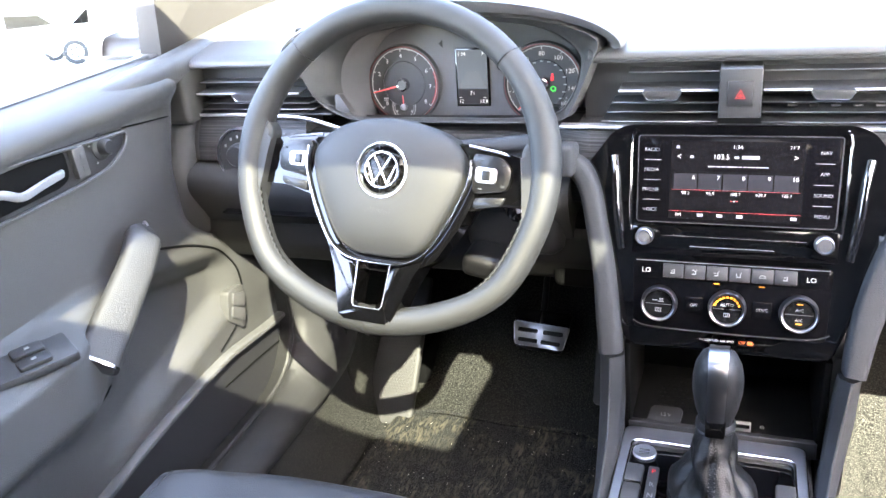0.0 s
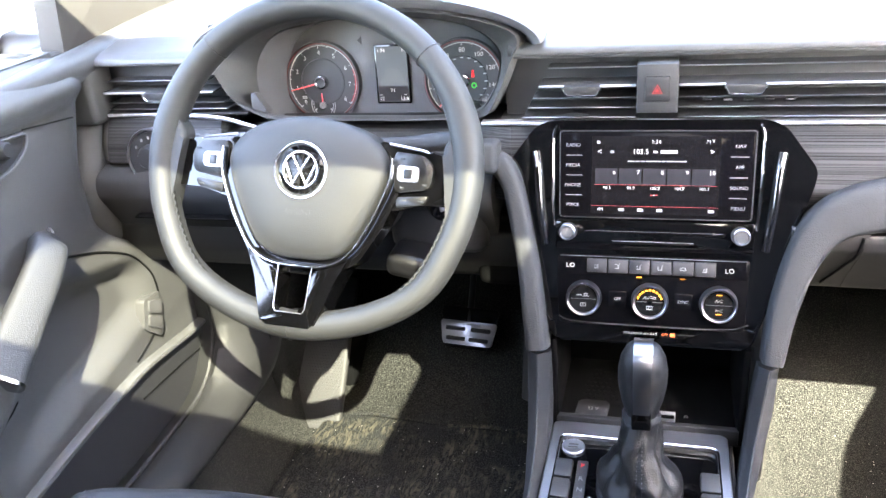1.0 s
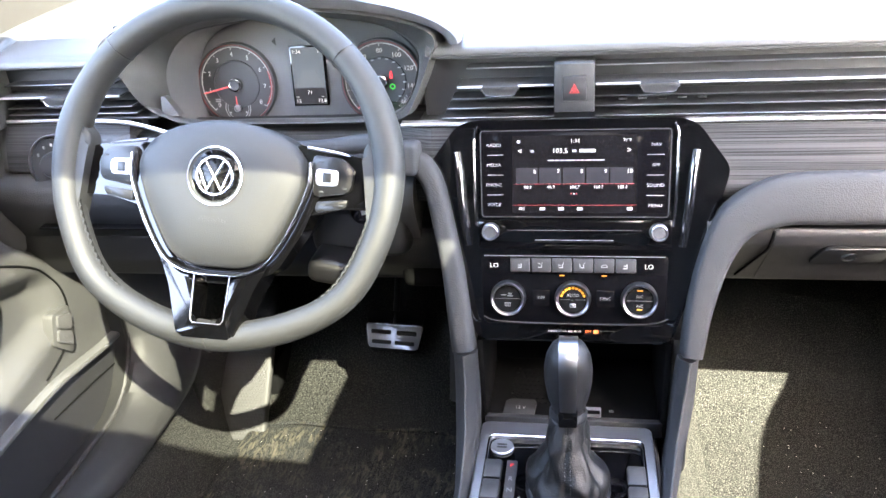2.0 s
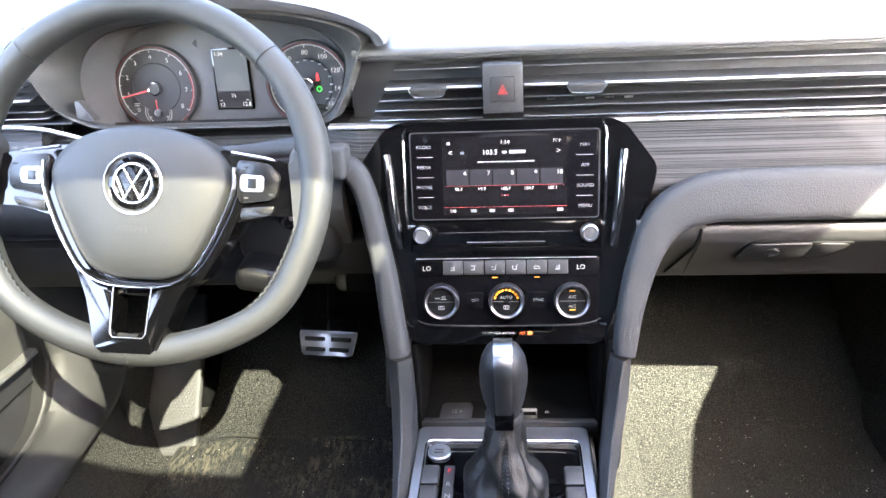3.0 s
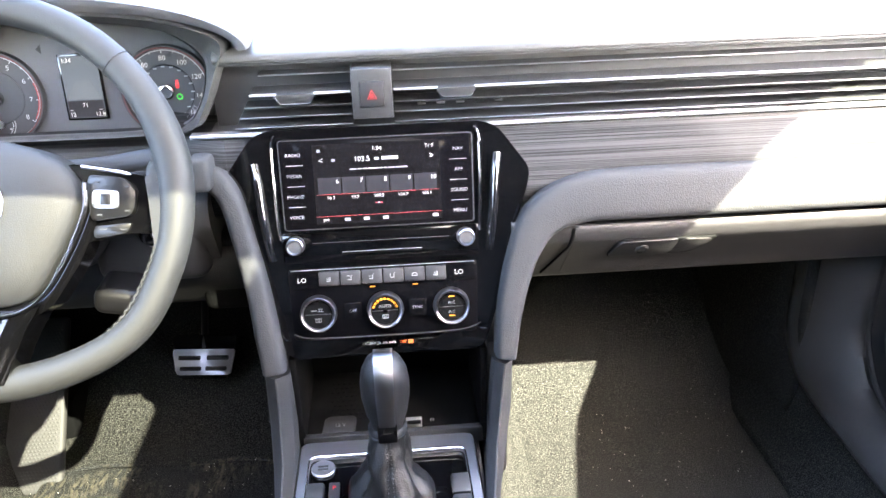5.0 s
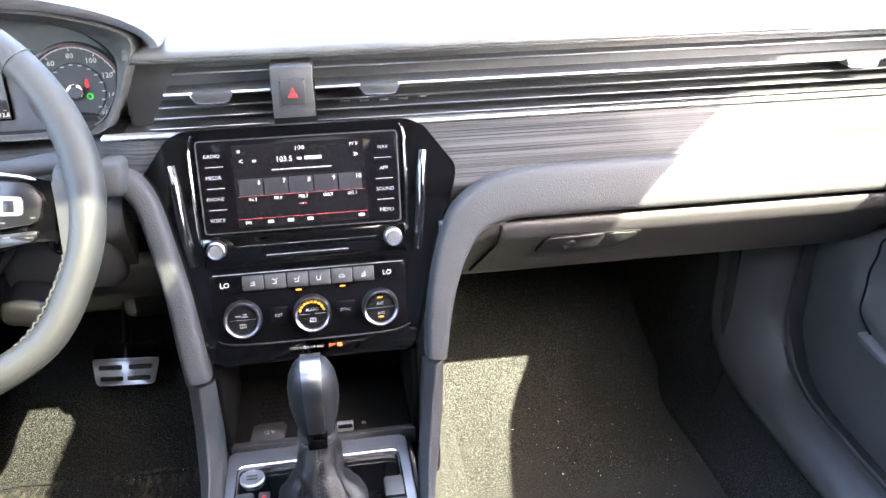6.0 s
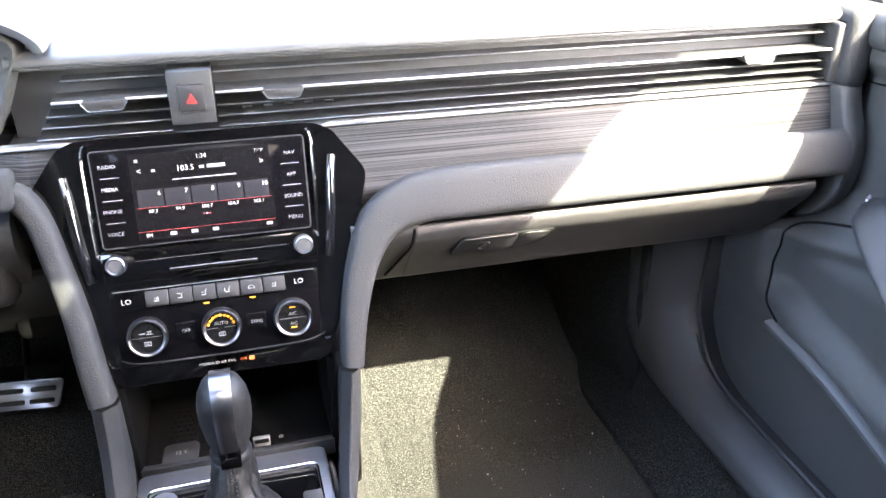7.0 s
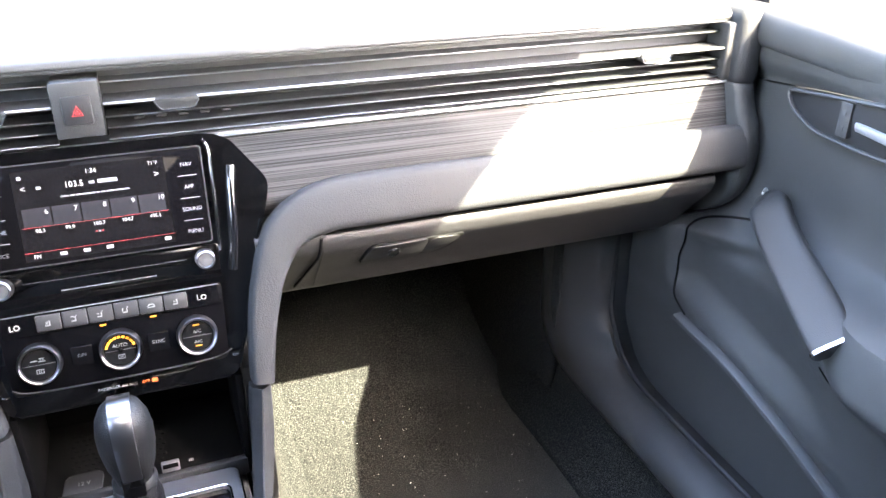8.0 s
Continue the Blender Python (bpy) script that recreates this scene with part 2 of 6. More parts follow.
def lathe(m, profile, seg=40, arc=(0.0, 360.0)):
    """A profile of (radius, height) turned about the z axis of the frame m."""
    full = arc[1] - arc[0] >= 360
    steps = seg if full else seg + 1
    rings = []
    for i in range(steps):
        a = radians(arc[0] + (arc[1] - arc[0]) * i / seg)
        rings.append([m @ Vector((max(r, 0.00001) * math.cos(a), max(r, 0.00001) * math.sin(a), z)) for r, z in profile])
    return loft(rings, ring_closed=False, path_closed=full)


def smooth_path(pts, steps=8, closed=False):
    """Points along a Catmull-Rom curve."""
    p = [Vector(q) for q in pts]
    n = len(p)
    out = []
    for i in range(n if closed else n - 1):
        a, b, c, d = ((p[(i + k) % n] for k in (-1, 0, 1, 2)) if closed else (p[max(0, i - 1)], p[i], p[i + 1], p[min(n - 1, i + 2)]))
        for s in range(steps):
            t = s / steps
            out.append(0.5 * (2 * b + (c - a) * t + (2 * a - 5 * b + 4 * c - d) * t * t + (3 * b - a - 3 * c + d) * t ** 3))
    if not closed:
        out.append(p[-1])
    return out


def sweep(path, wide, high, up, seg=14, closed=False, power=2.0, taper=None):
    """A rounded bar along a path: wide across the path, high along up. power: 2 is an ellipse, more is boxier."""
    rings = []
    n = len(path)
    for i, p in enumerate(path):
        a = path[(i - 1) % n] if closed or i else p
        b = path[(i + 1) % n] if closed or i < n - 1 else p
        way = (b - a).normalized()
        side = way.cross(Vector(up)).normalized()
        top = side.cross(way)
        kw, kh = taper(i / max(1, n - 1)) if taper else (1.0, 1.0)
        ring = []
        for j in range(seg):
            t = 2 * math.pi * j / seg
            c, s = math.cos(t), math.sin(t)
            e = 2 / power
            ring.append(p + side * (wide / 2 * kw * math.copysign(abs(c) ** e, c)) + top * (high / 2 * kh * math.copysign(abs(s) ** e, s)))
        rings.append(ring)
    return loft(rings, path_closed=closed)


def merge(*bms):
    """Several bmeshes as one."""
    out = bmesh.new()
    for b in bms:
        me = bpy.data.meshes.new("scrap")
        b.to_mesh(me)
        b.free()
        out.from_mesh(me)
        bpy.data.meshes.remove(me)
    return out


def text(m, words, x, y, size, mat, parent, name="lettering", z=0.0006, align="CENTER"):
    """Flat lettering in the frame m."""
    cu = bpy.data.curves.new("scrap", "FONT")
    cu.body, cu.size, cu.align_x, cu.align_y, cu.extrude, cu.resolution_u, cu.offset = words, size, align, "CENTER", 0.0001, 2, -0.006 * size
    ob = new("scrap", cu)
    me = bpy.data.meshes.new_from_object(ob)
    bpy.data.objects.remove(ob)
    bpy.data.curves.remove(cu)
    me.transform(m @ Matrix.Translation((x, y, z)))
    me.materials.clear()
    me.materials.append(mat)
    ob = new(name, me)
    ob.parent = parent
    return ob


def rounded(pts, r, n=5):
    """An outline with its corners rounded."""
    out = []
    k = len(pts)
    for i in range(k):
        p, a, b = Vector(pts[i]), Vector(pts[i - 1]), Vector(pts[(i + 1) % k])
        da, db = (a - p), (b - p)
        rr = min(r, 0.45 * da.length, 0.45 * db.length)
        s, e = p + da.normalized() * rr, p + db.normalized() * rr
        for j in range(n + 1):
            t = j / n
            q = s * (1 - t) ** 2 + p * 2 * t * (1 - t) + e * t * t
            out.append((q.x, q.y))
    return out


ID = Matrix.Identity(4)
FACE = plane_frame((0, 1.0, 0.55), 18)
COLUMN = plane_frame((-0.3638, 0.8776, 0.6506), 25)
WHEEL = COLUMN @ Matrix.Rotation(radians(-3.5), 4, "Z") @ Matrix.Scale(1.05, 4)


# ---- shell: ground, floor, roof, pillars, glass ----
def grid_sheet(fn, us, vs, out=None):
    """An open sheet through fn(u, v), its faces turned towards out."""
    bm = loft([[fn(u, v) for v in vs] for u in us], ring_closed=False)
    if out:
        bm.normal_update()
        if sum((f.normal.dot(Vector(out)) for f in bm.faces), 0.0) < 0:
            bmesh.ops.reverse_faces(bm, faces=bm.faces[:])
    return bm


def solid(ob, depth, offset=0.0):
    s = ob.modifiers.new("thickness", "SOLIDIFY")
    s.thickness, s.offset = depth, offset
    return ob


def steps(a, b, n):
    return [a + (b - a) * i / n for i in range(n + 1)]


def ease(a, b, x):
    t = min(1.0, max(0.0, (x - a) / (b - a)))
    return t * t * (3 - 2 * t)


gb = bmesh.new()
bmesh.ops.create_grid(gb, x_segments=8, y_segments=8, size=900)
gb.transform(Matrix.Translation((0, 0, -0.32)))
tagged(part("ground", gb, CONCRETE), "pale sunlit concrete car park ground", "ground", kind="structure")


def floor_height(x, y):
    toe = 0.36 * ease(1.28, 1.80, y) + 0.010 * math.sin(x * 9) * ease(1.1, 1.4, y)
    return toe


fl = part("floor", grid_sheet(lambda x, y: Vector((x, y, floor_height(x, y))), steps(-0.86, 0.86, 40), steps(-0.9, 1.75, 60), (0, 0, 1)), CARPET)
tagged(solid(fl, 0.03, -1), "dark speckled carpet floor of the footwells", "floor", kind="structure")
# footwell end is near-black, its colour standing for the shade under the dash
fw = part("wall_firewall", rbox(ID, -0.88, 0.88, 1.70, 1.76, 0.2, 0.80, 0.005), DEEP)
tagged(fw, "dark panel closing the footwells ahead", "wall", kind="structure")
# unseen panel up to the roof, added to keep rear sky off the touchscreen
bw = part("wall_rear", rbox(ID, -0.90, 0.90, -0.95, -0.90, 0.0, 1.26, 0.01), DARK)
tagged(bw, "unseen dark panel closing the cabin behind the front seats", "wall", kind="structure")

# roof with its glass sunroof, and the header over the windscreen
HEAD_Y, HEAD_Z = 0.70, 1.20


def roof_z(x, y):
    return HEAD_Z + 0.05 * (1 - (x / 0.68) ** 2) - 0.03 * ease(0.3, 0.70, y)


rb = bmesh.new()
xs, ys = steps(-0.68, -0.28, 4) + steps(-0.28, 0.322, 6)[1:] + steps(0.322, 0.68, 4)[1:] + [0.715, 0.752], [-0.9, -0.4, -0.1, 0.030, 0.20, 0.335, 0.5, HEAD_Y]
grid = [[rb.verts.new((x, y, roof_z(x, y))) for y in ys] for x in xs]
for i in range(len(xs) - 1):
    for j in range(len(ys) - 1):
        cx, cy = (xs[i] + xs[i + 1]) / 2, (ys[j] + ys[j + 1]) / 2
        if not (-0.28 < cx < 0.322 and 0.030 < cy < 0.335):
            rb.faces.new((grid[i][j], grid[i + 1][j], grid[i + 1][j + 1], grid[i][j + 1]))
ro = solid(part("ceiling", rb, CLOTH), 0.03, 1)
tagged(ro, "grey cloth headliner with a sunroof opening", "ceiling", kind="structure")
sg = part("window_sunroof", grid_sheet(lambda x, y: Vector((x, y, roof_z(x, y) + 0.034)), steps(-0.31, 0.352, 6), steps(0.0, 0.365, 4), (0, 0, -1)), TINTED)
tagged(sg, "tinted glass pane of the sunroof", "sunroof", kind="structure")

for side, nm in ((-1, "driver"), (1, "passenger")):
    out = 0.04 if side > 0 else 0.0
    pp = smooth_path([(side * 0.815, 1.40, 0.80), (side * (0.79 + out), 1.10, 0.935), (side * (0.755 + out), 0.80, 1.085), (side * (0.71 + out), 0.45, 1.215), (side * (0.68 + out), 0.15, 1.24), (side * 0.65, -0.3, 1.24), (side * 0.65, -0.9, 1.16)], 5)
    tagged(part("pillar_" + nm, sweep(pp, 0.085, 0.07, (side * 0.6, 0, 1), power=3), TAUPE), "taupe windscreen pillar with cloth trim", "pillar", kind="structure")
    bp = smooth_path([(side * 0.80, 0.06, 0.70), (side * 0.765, 0.045, 0.95), (side * 0.68, 0.02, 1.21)], 4)
    tagged(part("pillar_rear_" + nm, sweep(bp, 0.17, 0.06, (side, 0, 0), power=3), TAUPE), "taupe trim pillar behind the front door", "pillar", kind="structure")

ws = part("windscreen", grid_sheet(lambda x, s: Vector((x * (0.66 + 0.12 * (1 - s)), 1.62 + (HEAD_Y - 1.62) * s - 0.10 * x * x * (1 - s), 0.78 + (HEAD_Z - 0.78) * s + 0.05 * math.sin(s * math.pi) + 0.02 * s * (1 - x * x))), steps(-1, 1, 16), steps(0, 1, 10)), PANE)
ws.visible_shadow = False
tagged(ws, "clear raked windscreen above the dashboard", "windscreen", kind="structure")


# body sides beside the footwells
for side, nm in ((-1, "driver"), (1, "passenger")):
    # side wall coloured near-black to stand for the footwell's shade
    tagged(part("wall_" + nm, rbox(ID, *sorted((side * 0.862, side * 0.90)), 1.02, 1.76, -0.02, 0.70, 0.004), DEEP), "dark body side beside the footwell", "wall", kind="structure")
    tagged(part("wall_rear_" + nm, rbox(ID, *sorted((side * 0.862, side * 0.90)), -0.95, -0.25, -0.02, 0.775, 0.004), SOFT), "dark body side behind the front door", "wall", kind="structure")

# unseen opaque panels added so no rear sky reflects in veneer and spokes
for side, nm in ((-1, "driver"), (1, "passenger")):
    up = loft([[Vector((side * x, y, z)) for x, z in ((0.862, 0.772), (0.70, 1.25), (0.73, 1.25), (0.892, 0.772))] for y in (-0.95, -0.02)])
    tagged(part("wall_rear_upper_" + nm, up, DARK), "unseen opaque panel added over the rear side opening", "wall", kind="structure")

for side, nm in ((-1, "driver"), (1, "passenger")):
    tagged(part("pillar_foot_" + nm, rbox(ID, *sorted((side * 0.846, side * 0.872)), 1.055, 1.14, 0.05, 0.735, 0.006), SOFT), "dark body pillar foot between door and dashboard", "trim", kind="structure")

# ---- dashboard ----
DASH = thing("dashboard", "grey soft-touch dashboard with a full-width vent band and veneer trim", "dashboard")


def bar_x(profile, x0, x1, n=1):
    """A closed (y, z) profile drawn out along the car's width."""
    return loft([[Vector((x, y, z)) for y, z in profile] for x in steps(x0, x1, n)])


# upper pad: full lip on both sides, set back behind the dials
lip = rounded([(1.052, 0.7285), (1.044, 0.7300), (1.046, 0.7385), (1.062, 0.7440), (1.12, 0.7500), (1.35, 0.760), (1.66, 0.765), (1.66, 0.70), (1.09, 0.70), (1.085, 0.7285)], 0.006)
lid = [(1.23, 0.70), (1.23, 0.7540), (1.35, 0.760), (1.66, 0.765), (1.66, 0.70)]
part("upper_pad", bar_x(lip, -0.170, 0.800, 24), PAD, DASH)
part("upper_pad", bar_x(lip, -0.850, -0.560, 8), PAD, DASH)
part("upper_pad", bar_x(lid, -0.560, -0.170, 4), PAD, DASH)
# near-black filler; its colour stands for the shade behind vents and gaps
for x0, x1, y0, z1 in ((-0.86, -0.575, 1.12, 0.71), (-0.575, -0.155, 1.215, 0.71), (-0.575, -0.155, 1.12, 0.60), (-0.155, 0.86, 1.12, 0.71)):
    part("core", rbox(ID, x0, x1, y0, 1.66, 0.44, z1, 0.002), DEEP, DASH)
part("vent_recess", rbox(ID, -0.180, 0.795, 1.074, 1.12, 0.645, 0.735, 0.002), VENT, DASH)
part("vent_recess", rbox(ID, -0.775, -0.55, 1.074, 1.12, 0.645, 0.735, 0.002), VENT, DASH)
part("vent_ceiling", rbox(ID, -0.168, 0.79, 1.046, 1.09, 0.7265, 0.7300, 0.001), VENT, DASH)
part("vent_floor", rbox(ID, -0.185, 0.79, 1.040, 1.09, 0.6485, 0.6525, 0.001), VENT, DASH)
part("vent_floor", rbox(ID, -0.775, -0.52, 1.046, 1.09, 0.6625, 0.6655, 0.001), VENT, DASH)

# slats of the vent band; the middle one is a chrome strip
SLATS = ((0.7140, 0.0014, 1.050, SLAT, "slat_edge"), (0.6956, 0.0025, 1.036, BRIGHT, "chrome_strip"), (0.6800, 0.0013, 1.044, SLAT, "slat_edge"), (0.6690, 0.0013, 1.042, SLAT, "slat_edge"), (0.6580, 0.0013, 1.040, SLAT, "slat_edge"))
for z, h, d, mat, nm in SLATS:
    lead = -0.124 - 0.55 * (0.714 - z)
    spans = [(lead, -0.0235, z), (0.0235, 0.778, z)]
    if z > 0.66:
        zl = z - 0.0055 if z > 0.70 else z + 0.0030 if z < 0.67 else z
        spans.append((-0.726, -0.560 + 0.6 * (0.6956 - z), zl))
    for x0, x1, zz in spans:
        sl = part("slat", rbox(ID, x0, x1, d + 0.0015, 1.076, zz - h / 2 - 0.0006, zz + h / 2 - 0.0003, 0.0004, 1), VENT, DASH)
        part(nm, rbox(ID, x0, x1, d, d + 0.003, zz - h / 2, zz + h / 2, 0.0006, 1), mat, sl)
for k in range(5):
    part("vane", rbox(ID, 0.050 + 0.022 * k, 0.060 + 0.022 * k, 1.056, 1.060, 0.6715, 0.6745, 0.0006, 1), HARD, DASH)
for x in (-0.084, 0.093, 0.665, -0.640):
    tab = prism(plane_frame((x, 1.036, 0.6950), 0), rounded([(-0.0225, 0.002), (0.0225, 0.002), (0.017, -0.0085), (-0.017, -0.0085)], 0.004), -0.012, 0.006, 0.0015)
    tb = part("vent_tab", tab, TRIM, DASH)
    part("tab_edge", sweep([Vector((x + u, 1.029, 0.6950 + v)) for u, v in ((-0.0225, 0.0015), (-0.0175, -0.007), (-0.014, -0.0085), (0.014, -0.0085), (0.0175, -0.007), (0.0225, 0.0015))], 0.0016, 0.0016, (0, -1, 0), 6), CHROME, tb)
HZ = plane_frame((0, 1.032, 0.6965), 4)
hz = part("hazard_block", rbox(HZ, -0.0223, 0.0223, -0.030, 0.0250, -0.05, 0.004, 0.002), TRIM, DASH)
part("hazard_button", rbox(HZ, -0.0135, 0.0135, -0.017, 0.0115, 0.0, 0.0065, 0.002), DARK, hz, "black button with a red triangle")
part("hazard_triangle", prism(HZ, [(-0.0056, -0.0078), (0.0056, -0.0078), (0, 0.0030)], 0.005, 0.0070), RED_DIM, hz)
part("triangle_field", prism(HZ, [(-0.0039, -0.0068), (0.0039, -0.0068), (0, 0.0009)], 0.005, 0.0073), DARK, hz)
part("inner_triangle", prism(HZ, [(-0.0026, -0.0060), (0.0026, -0.0060), (0, -0.0009)], 0.005, 0.0076), RED_DIM, hz)
part("vent_end", rbox(ID, 0.782, 0.824, 1.0180, 1.42, 0.645, 0.7460, 0.015, 6), SOFT, DASH)
part("vent_surround", rbox(ID, 0.772, 0.790, 1.032, 1.12, 0.6535, 0.728, 0.004, 3), TRIM, DASH)
# left end takes the lighter door plastic, standing for window light on it
part("vent_end", rbox(ID, -0.860, -0.735, 1.022, 1.10, 0.6535, 0.741, 0.009, 4), DOOR, DASH)

# veneer panel with its bright upper edge
vp = rounded([(1.048, 0.6505), (1.040, 0.648), (1.031, 0.622), (1.017, 0.576), (1.024, 0.556), (1.12, 0.556), (1.12, 0.6505)], 0.004)
part("veneer_trim", bar_x(vp, -0.168, 0.794, 2), VENEER, DASH)
wing = [(-0.1682, 0.0), (-0.174, 0.0012), (-0.180, 0.0030), (-0.190, 0.0066), (-0.200, 0.0104), (-0.215, 0.0165), (-0.232, 0.0240), (-0.250, 0.0330)]
part("veneer_wing", loft([[Vector((x, y + dy, z)) for y, z in vp] for x, dy in wing]), VENEER, DASH, sharp=50)
vl = rounded([(1.062, 0.6625), (1.050, 0.6610), (1.037, 0.6440), (1.028, 0.6250), (1.022, 0.6010), (1.030, 0.5970), (1.12, 0.5970), (1.12, 0.6625)], 0.007)
part("veneer_trim", bar_x(vl, -0.735, -0.56, 2), VENEER, DASH)
part("veneer_surround", bar_x([(y + 0.006, z) for y, z in vl], -0.790, -0.736, 1), DOOR, DASH)
part("veneer_trim", bar_x([(y + 0.012, z - 0.012 if z > 0.63 else z) for y, z in vp], -0.56, -0.2505, 2), VENEER, DASH)
part("trim_edge", rbox(ID, -0.205, 0.790, 1.036, 1.05, 0.6495, 0.6535, 0.001), SILVER, DASH)
part("trim_edge", sweep(smooth_path([(-0.738, 1.047, 0.6625), (-0.66, 1.047, 0.6625), (-0.57, 1.042, 0.6605), (-0.52, 1.036, 0.652), (-0.47, 1.031, 0.638), (-0.44, 1.030, 0.630)], 6), 0.004, 0.0055, (0, 0, 1), 10), BRIGHT, DASH)

# padded roll under the veneer; it bends down beside the console
pts = [(0.790, 0.570), (0.5, 0.570), (0.29, 0.570), (0.225, 0.566), (0.183, 0.546), (0.159, 0.505), (0.1440, 0.45), (0.1370, 0.396)]
wide = [0.060, 0.060, 0.060, 0.056, 0.046, 0.036, 0.030, 0.024]


def wide_at(t, w):
    f = t * (len(w) - 1)
    i = min(int(f), len(w) - 2)
    return (w[i] + (w[i + 1] - w[i]) * (f - i)) / 0.06, 1.0


def on_face(x, z, out=0.0):
    return Vector((x, 1.0 + (z - 0.55) * 0.325 - out, z))


part("padded_roll", sweep(smooth_path([on_face(x, z) for x, z in pts], 8), 0.06, 0.046, (0, -0.95, 0.31), 26, power=4.0, taper=lambda t: wide_at(t, wide)), SOFT, DASH)
lpts = [(-0.190, 0.612), (-0.176, 0.606), (-0.163, 0.585), (-0.152, 0.54), (-0.1420, 0.49), (-0.1355, 0.44), (-0.1300, 0.397)]
lw = [0.030, 0.028, 0.025, 0.025, 0.026, 0.028, 0.028]
part("padded_roll", sweep(smooth_path([on_face(x, z, 0.004) for x, z in lpts], 8), 0.06, 0.042, (0, -0.95, 0.31), 26, power=3.4, taper=lambda t: wide_at(t, lw)), SOFT, DASH)
part("roll_end", rbox(plane_frame((-0.190, 0.990, 0.625), 10), -0.012, 0.013, -0.018, 0.020, -0.03, 0.012, 0.007, 4), SOFT, DASH)

# end cheeks: the padded roll swells into them and they close the dash towards the doors
CHEEK = [(1.020, 0.652), (1.014, 0.630), (1.003, 0.610), (0.993, 0.594), (0.9875, 0.570), (0.9880, 0.540), (0.998, 0.505), (1.025, 0.475), (1.07, 0.452), (1.2, 0.44), (1.2, 0.652)]
for side in (-1, 1):
    rings = [[Vector((side * x, y + dy, z)) for y, z in rounded(CHEEK, 0.016, 4)] for x, dy in (((0.784, 0.004), (0.787, -0.003), (0.796, -0.004), (0.806, -0.002), (0.815, 0.002), (0.823, 0.010), (0.829, 0.024), (0.833, 0.045)) if side > 0 else ((0.746, 0.026), (0.751, 0.014), (0.759, 0.005), (0.772, 0.000), (0.80, 0.000), (0.875, -0.003)))]
    part("end_cheek", loft(rings), DOOR, DASH, sharp=60)

# driver's side lower panels
low = rounded([(1.024, 0.597), (1.004, 0.585), (1.000, 0.560), (1.010, 0.538), (1.03, 0.50), (1.2, 0.49), (1.2, 0.597)], 0.010)
part("knee_panel", bar_x(low, -0.775, -0.19, 2), SOFT, DASH)
knee = rounded([(1.025, 0.512), (1.03, 0.47), (1.06, 0.43), (1.12, 0.405), (1.2, 0.40), (1.2, 0.55)], 0.012)
# panel coloured near-black to stand for the shade under the dash
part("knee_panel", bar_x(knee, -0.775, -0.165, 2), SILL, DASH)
# near-black block added to trim the sun patch on the driver's floor
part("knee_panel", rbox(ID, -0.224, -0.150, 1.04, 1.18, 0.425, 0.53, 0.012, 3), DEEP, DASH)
part("panel_gap", rbox(ID, -0.70, -0.46, 1.0, 1.03, 0.5285, 0.531, 0.0005, 1), DEEP, DASH)
part("side_panel", bar_x(rounded([(0.9905, 0.545), (0.9895, 0.531), (0.9945, 0.5175), (1.009, 0.5015), (1.035, 0.4740), (1.059, 0.4470), (1.073, 0.4290), (1.10, 0.4210), (1.2, 0.419), (1.2, 0.545)], 0.012), 0.150, 0.2275, 1), GLOVE, DASH)
part("panel_gap", sweep(smooth_path([(0.222, 0.9880, 0.537), (0.2195, 0.9965, 0.5125), (0.2135, 1.0205, 0.487), (0.199, 1.0600, 0.443)], 5), 0.0035, 0.003, (0, -1, 0), 6), DEEP, DASH)
# shade below the dash is put into this near-black panel
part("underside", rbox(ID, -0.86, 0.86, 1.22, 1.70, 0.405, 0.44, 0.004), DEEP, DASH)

# light switch in the driver's veneer and a key row beside it
LS = plane_frame((-0.662, 1.024, 0.611), 12)
ls = part("light_switch", lathe(LS, [(0, 0.004), (0.024, 0.004), (0.034, 0.006), (0.036, -0.02)], 44), DARK, DASH)
part("switch_ring", lathe(LS, [(0.0358, 0.004), (0.0372, 0.007), (0.0390, 0.004), (0.0390, -0.01)], 44), GUNMETAL, ls)
part("switch_knob", lathe(LS, [(0, 0.018), (0.013, 0.018), (0.016, 0.014), (0.018, 0.004)], 28), DARK, ls)
for a in (150, 120, 95):
    part("switch_mark", rbox(LS, 0.026 * math.cos(radians(a)) - 0.0012, 0.026 * math.cos(radians(a)) + 0.0012, 0.026 * math.sin(radians(a)) - 0.002, 0.026 * math.sin(radians(a)) + 0.002, 0.0045, 0.006, 0), WHITE, ls)
KR = plane_frame((-0.578, 1.030, 0.6400), 28)
kr = part("key_row", rbox(KR, -0.026, 0.026, -0.007, 0.007, -0.01, 0.006, 0.002), DARK, DASH)
for k in range(2):
    part("key_mark", rbox(KR, -0.012 + 0.014 * k, -0.006 + 0.014 * k, -0.0012, 0.0012, 0.0055, 0.0066, 0), PALE, kr)

# speaker slots in the dash top by the driver's pillar
for k in range(3):
    part("top_slot", rbox(Matrix.Translation((-0.615 + 0.026 * k, 1.17, 0.7555)) @ Matrix.Rotation(radians(28), 4, "Z"), -0.011, 0.011, -0.010, 0.010, -0.004, 0.002, 0.001), DEEP, DASH)

# ---- glovebox ----
GB = thing("glovebox", "closed grey glovebox below the dashboard on the passenger side", "glovebox")
gl = rounded([(0.9905, 0.5390), (0.9885, 0.531), (0.9935, 0.5175), (1.008, 0.5015), (1.034, 0.4740), (1.058, 0.4470), (1.072, 0.4290), (1.10, 0.4210), (1.16, 0.419), (1.16, 0.5390)], 0.012)
gdoor = part("door", bar_x(gl, 0.2240, 0.752, 1), GLOVE, GB)
